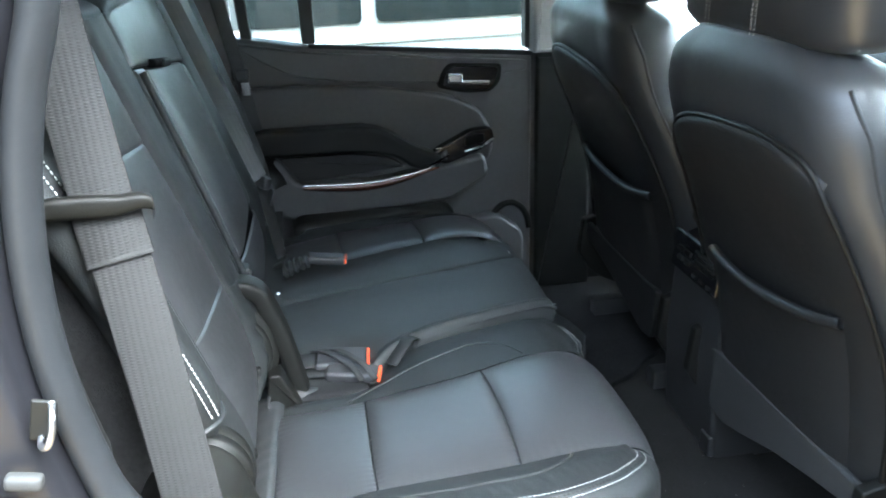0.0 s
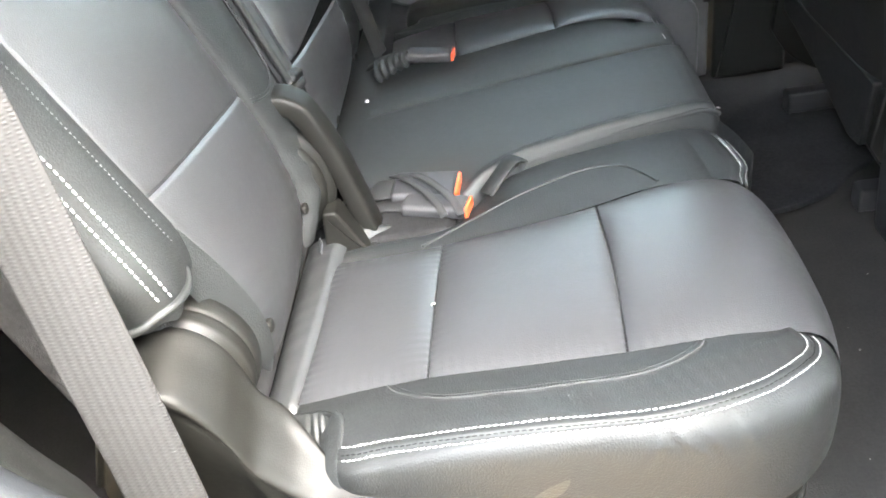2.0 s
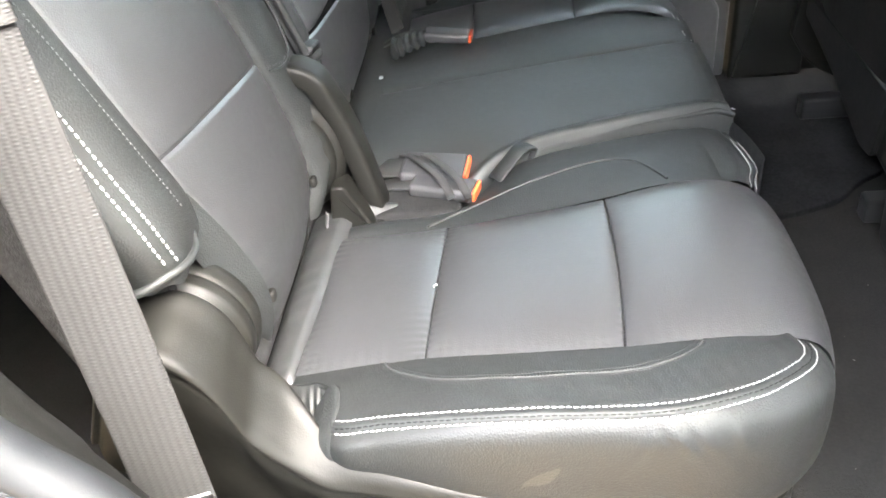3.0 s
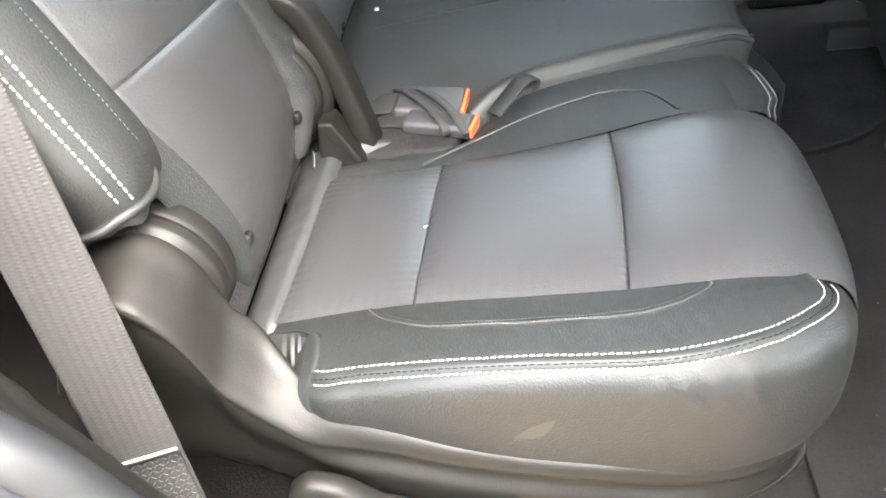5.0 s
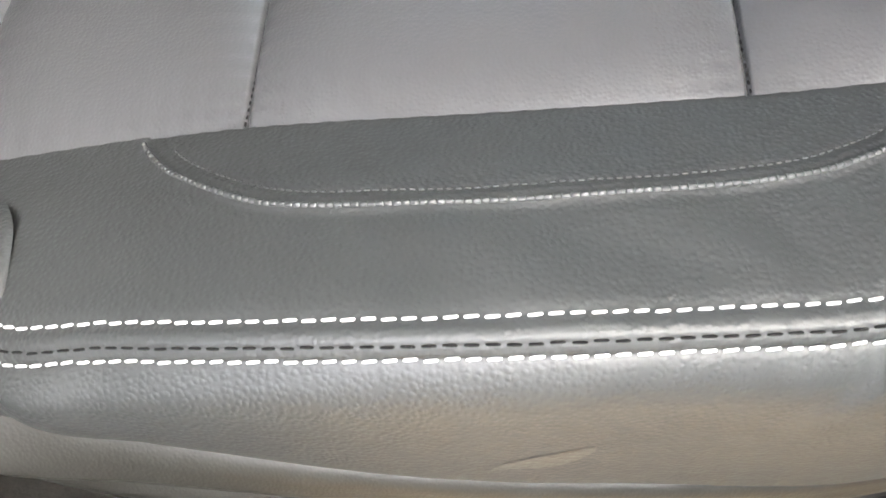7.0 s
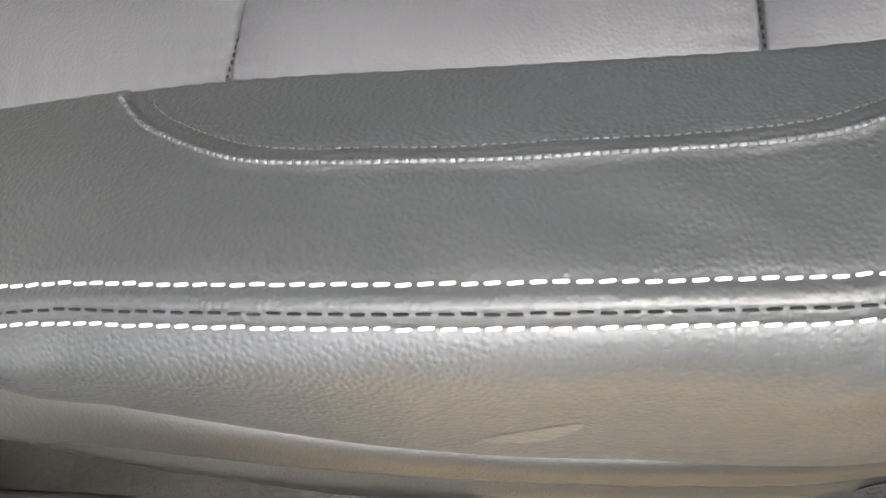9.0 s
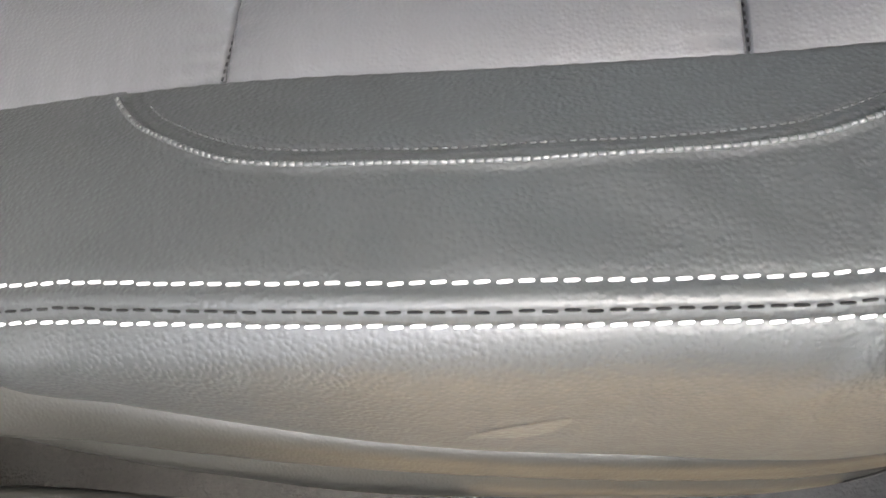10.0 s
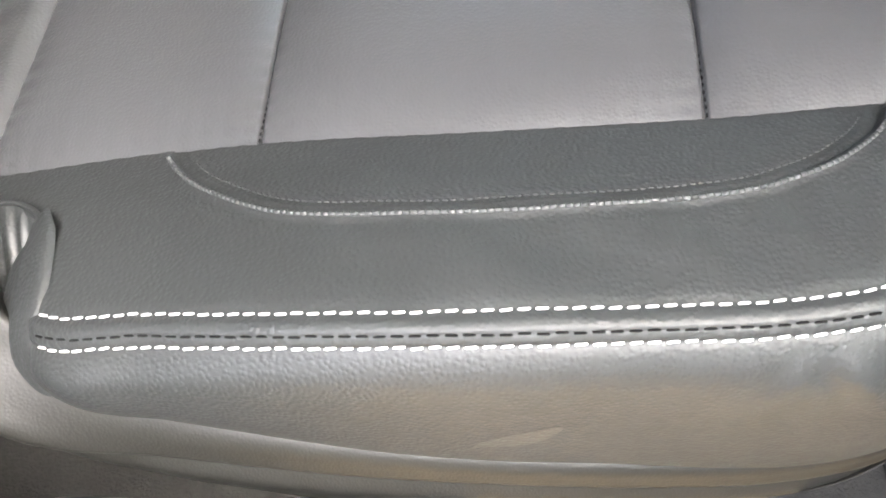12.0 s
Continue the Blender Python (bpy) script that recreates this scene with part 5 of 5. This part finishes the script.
gl = part("pane", plate([(.010, .68), (.605, .63), (.605, 1.26), (.010, 1.26)], "y", YF + .040, YF + .044, 0), GLASS, win, smooth=False)
win2 = thing("window_2", (-.1, YF + .03, .72), "small fixed rear quarter pane", "window", kind="structure")
part("window_frame", join(moved(rbox((.028, .05, .6), (0, 0, 0), .006), pose(-.185, YF + .035, 1.03, 0, -3, 0)), rbox((.20, .05, .05), (-.10, YF + .035, 1.21), .008)), PLASTIC_DARK, win2)
gl = part("pane", plate([(-.178, .73), (-.024, .71), (-.024, 1.26), (-.19, 1.26)], "y", YF + .040, YF + .044, 0), GLASS, win2, smooth=False)
solid("pillar_1", plate(rounded([(.62, FLOOR), (.80, FLOOR), (.78, .66), (.62, .66)], .01), "y", YF - .03, YF + .07, .012, 3), PLASTIC_TRIM, "black lower door pillar trim", "pillar")
solid("pillar_2", plate(rounded([(.612, .662), (.712, .662), (.69, 1.29), (.61, 1.29)], .01), "y", YF - .035, YF + .07, .012, 3), PILLAR_TRIM, "pale grey upper pillar trim", "pillar")
solid("pillar_3", plate([(-.62, .60), (-.205, .60), (-.205, 1.29), (-.62, 1.29)], "y", YF - .02, YF + .07, .01), PILLAR_TRIM, "grey rear pillar trim", "pillar")
solid("wall_left", join(plate([(-1.72, FLOOR), (-.24, FLOOR), (-.24, .60), (-1.72, .62)], "y", YF, YF + .07, .01), plate([(.74, FLOOR), (1.70, FLOOR), (1.70, .60), (.74, .655)], "y", YF, YF + .07, .01),
                        rbox((1.1, .06, .06), (-1.17, YF + .03, 1.21), .01), rbox((1.0, .06, .06), (1.2, YF + .03, 1.21), .01)), PLASTIC_DARK, "black side trim", "wall")
# near side, behind and ahead of the open doorway
solid("wall_right", join(plate([(-1.72, FLOOR), (-.60, FLOOR), (-.60, .62), (-1.72, .62)], "y", YN - .05, YN, .01), rbox((2.6, .05, .05), (-.4, YN - .03, 1.28), .01),
                         plate([(.80, FLOOR), (1.70, FLOOR), (1.70, .60), (.80, .655)], "y", YN - .06, YN, .01), rbox((1.0, .06, .06), (1.3, YN - .02, 1.28), .01)), PLASTIC_DARK, "black side trim", "wall")
solid("pillar_4", plate(rounded([(.74, FLOOR), (.85, FLOOR), (.83, 1.29), (.74, 1.29)], .01), "y", YN - .06, YN + .02, .012, 3), PLASTIC_DARK, "black door pillar trim", "pillar")

# the near rear door, standing open out of view; its angle blocks front light
odoor = thing("door_2", (.80, -.30, FLOOR), "open rear car door with black trim", "door", kind="structure")
hinge = pose(.80, -.31, 0, 0, 0, 55)
out = rounded([(-.02, FLOOR), (-.92, FLOOR), (-1.02, .30), (-1.0, .70), (-.02, .66)], .03)
part("door_panel", moved(plate(out, "y", -.07, 0, .012, 3), hinge), DOORSKIN, odoor, "black grained door trim")
part("door_skin", moved(plate(out, "y", -.10, -.072, .01, 2), hinge), PAINT, odoor, "black painted outer skin")
part("armrest", moved(rbox((.45, .07, .10), (-.45, .03, .42), .02, 3), hinge), LEATHER, odoor)
part("window_frame", moved(join(rbox((.04, .05, .62), (-.03, -.05, .96), .006), rbox((.96, .05, .05), (-.48, -.05, 1.25), .008), rbox((.04, .05, .58), (-.94, -.05, .97), .006)), hinge), PLASTIC_DARK, odoor)
part("pane", moved(plate([(-.05, .66), (-.92, .69), (-.92, 1.23), (-.05, 1.23)], "y", -.052, -.048, 0), hinge), GLASS, odoor, smooth=False)

# windscreen and front side panes
ws = thing("window_6", (1.7, .575, .62), "raked windscreen", "window", kind="structure")
part("pane", moved(rbox((.005, 1.5, .78), (0, 0, 0), .001, 1), pose(1.70, .575, .96, 0, -22, 0)), GLASS_CLEAR, ws, smooth=False)
for nm, yy in (("window_7", YF + .03), ("window_8", YN - .03)):
    fw = thing(nm, (1.1, yy, .64), "closed front side window", "window", kind="structure")
    part("pane", plate([(.75, .65), (1.68, .60), (1.55, 1.25), (.75, 1.25)], "y", yy, yy + .004, 0), GLASS_CLEAR, fw, smooth=False)

# dark rear panes, unseen and made opaque to keep light out
solid("window_3", plate([(-1.70, .62), (-.63, .62), (-.63, 1.25), (-1.70, 1.25)], "y", YF + .02, YF + .026, 0), TINTED, "unseen opaque dark rear side pane", "window", smooth=False)
solid("window_4", plate([(-1.70, .62), (-.42, .62), (-.42, 1.26), (-1.70, 1.26)], "y", YN - .03, YN - .024, 0), TINTED, "unseen opaque dark rear side pane", "window", smooth=False)
solid("window_5", rbox((.01, 1.6, .45), (-1.71, .575, 1.09), .002), TINTED, "unseen opaque dark tailgate pane", "window", smooth=False)

# rear edge of the open doorway: inner trim, rubber seal, painted jamb
EDGE = path3([(-.180, 1.26), (-.190, 1.10), (-.206, .989), (-.225, .937), (-.243, .865), (-.251, .796), (-.251, .730), (-.242, .656), (-.228, .598), (-.200, .552), (-.163, .505), (-.140, .455), (-.112, .385), (-.06, .27), (-.01, .14), (.02, -.05), (.03, -.14)], 130)
tg = np.gradient(EDGE, axis=0)
tg /= np.linalg.norm(tg, axis=1, keepdims=True)
away = np.stack([tg[:, 1], -tg[:, 0]], 1)


def swept(profile, n, low=0.0):
    pr = path3(profile, n)
    rows = []
    for p, a in zip(EDGE, away):
        drop = low * min(1.0, max(0.0, (.62 - p[1]) / .12))
        ex = [o + drop * min(1.0, max(0.0, (y + .246) / .03)) for o, y in pr]
        rows.append([(p[0] + a[0] * o, y, p[1] + a[1] * o) for o, (_, y) in zip(ex, pr)])
    return grid(np.array(rows))


solid("door_seal", swept([(.020, -.235), (.006, -.242), (-.010, -.250), (-.016, -.264), (-.012, -.276), (-.003, -.283), (.006, -.279), (.009, -.268)], 30), RUBBER, "thick rubber seal round the door opening", "seal")
solid("pillar_5", swept([(.20, -.180), (.10, -.182), (.045, -.186), (.016, -.194), (.003, -.210), (.000, -.230), (.006, -.246)], 28, .042), PLASTIC_TRIM, "dark grey inner pillar trim", "pillar")
solid("body_side", swept([(.006, -.268), (.013, -.278), (.018, -.298), (.036, -.304), (.052, -.318), (.058, -.332), (.10, -.338), (.16, -.345), (.34, -.35)], 40), PAINT, "glossy black painted door jamb and body side", "car body")
strk = thing("door_striker", (-.26, -.31, .69), "metal door striker bolted to the jamb", "striker")
part("loop", tube(path3([(-.241, -.306, .722), (-.239, -.316, .718), (-.241, -.320, .706), (-.246, -.320, .696), (-.252, -.314, .693), (-.254, -.304, .695)], 30), .0026, 10), SATIN, strk, "bent metal loop")
part("plate", moved(rbox((.018, .004, .034), (0, 0, 0), .002), pose(-.250, -.304, .708, 0, 14, 0)), PLASTIC, strk, "dark mounting plate")
part("catch", moved(rbox((.026, .012, .012), (0, 0, 0), .004), pose(-.268, -.318, .668, 0, 12, 0)), PLASTIC_GREY, strk, "grey catch")
solid("step_sill", plate(rounded([(.0, -.40), (.85, -.40), (.85, -.23), (.0, -.23)], .02), "z", FLOOR - .04, FLOOR + .012, .01, 3), PLASTIC_DARK, "black door sill plate", "sill")

# ---- outside ----
# Added wall, out of view, blocks low sky light on the near side.
solid("wall_light_block", rbox((60, .3, 4.4), (0, -5.4, GROUND_Z + 2.2), .02), PLASTER, "unseen plain grey wall added to block low sky light", "wall")
solid("ground", grid(np.stack(np.meshgrid(np.linspace(-150, 150, 3), np.linspace(-150, 150, 3), indexing="ij") + [np.full((3, 3), GROUND_Z)], -1)), GROUND, "tan concrete yard", "ground")
car = thing("parked_car", (.8, 4.2, GROUND_Z), "white parked car beyond the far window", "car")
cz = GROUND_Z
side = rounded([(-2.2, cz + .30), (-2.25, cz + .75), (-2.2, cz + 1.05), (-1.75, cz + 1.24), (-1.2, cz + 1.66), (1.0, cz + 1.70), (1.9, cz + 1.24), (3.2, cz + 1.05), (3.35, cz + .6), (3.3, cz + .30)], .10, 5)
part("body", plate(side, "y", 3.25, 5.05, .015, 2), WHITE_PAINT, car, "white painted body")
for pts in ([(-1.62, 1.21), (-1.18, 1.60), (-.62, 1.63), (-.62, 1.21)], [(-.55, 1.21), (-.55, 1.63), (.30, 1.63), (.30, 1.21)], [(.37, 1.21), (.37, 1.63), (.96, 1.63), (1.72, 1.21)]):
    part("window", plate(rounded([(x, cz + z) for x, z in pts], .04), "y", 3.235, 3.26, .004), CAR_GLASS, car, "dark tinted window")
part("sill_line", rbox((4.4, .02, .02), (.4, 3.245, cz + 1.12), .006), WHITE_PAINT, car)
for x in (-.45, .55):
    part("door_handle", rbox((.16, .03, .03), (x, 3.235, cz + 1.02), .01), SATIN, car)
for x in (-1.15, 2.2):
    wv = grid(np.array([np.stack([x + r * np.cos(a), np.full(36, y), cz + .37 + r * np.sin(a)], -1) for a in [np.linspace(0, 2 * np.pi, 36, endpoint=False)] for r, y in ((.20, 3.27), (.24, 3.24), (.34, 3.23), (.37, 3.25), (.37, 3.5))]), ring=True)
    wh = part("wheel", wv, RUBBER, car)
    part("rim", rbox((.3, .03, .3), (x, 3.26, cz + .37), .1, 5), SATIN, wh)
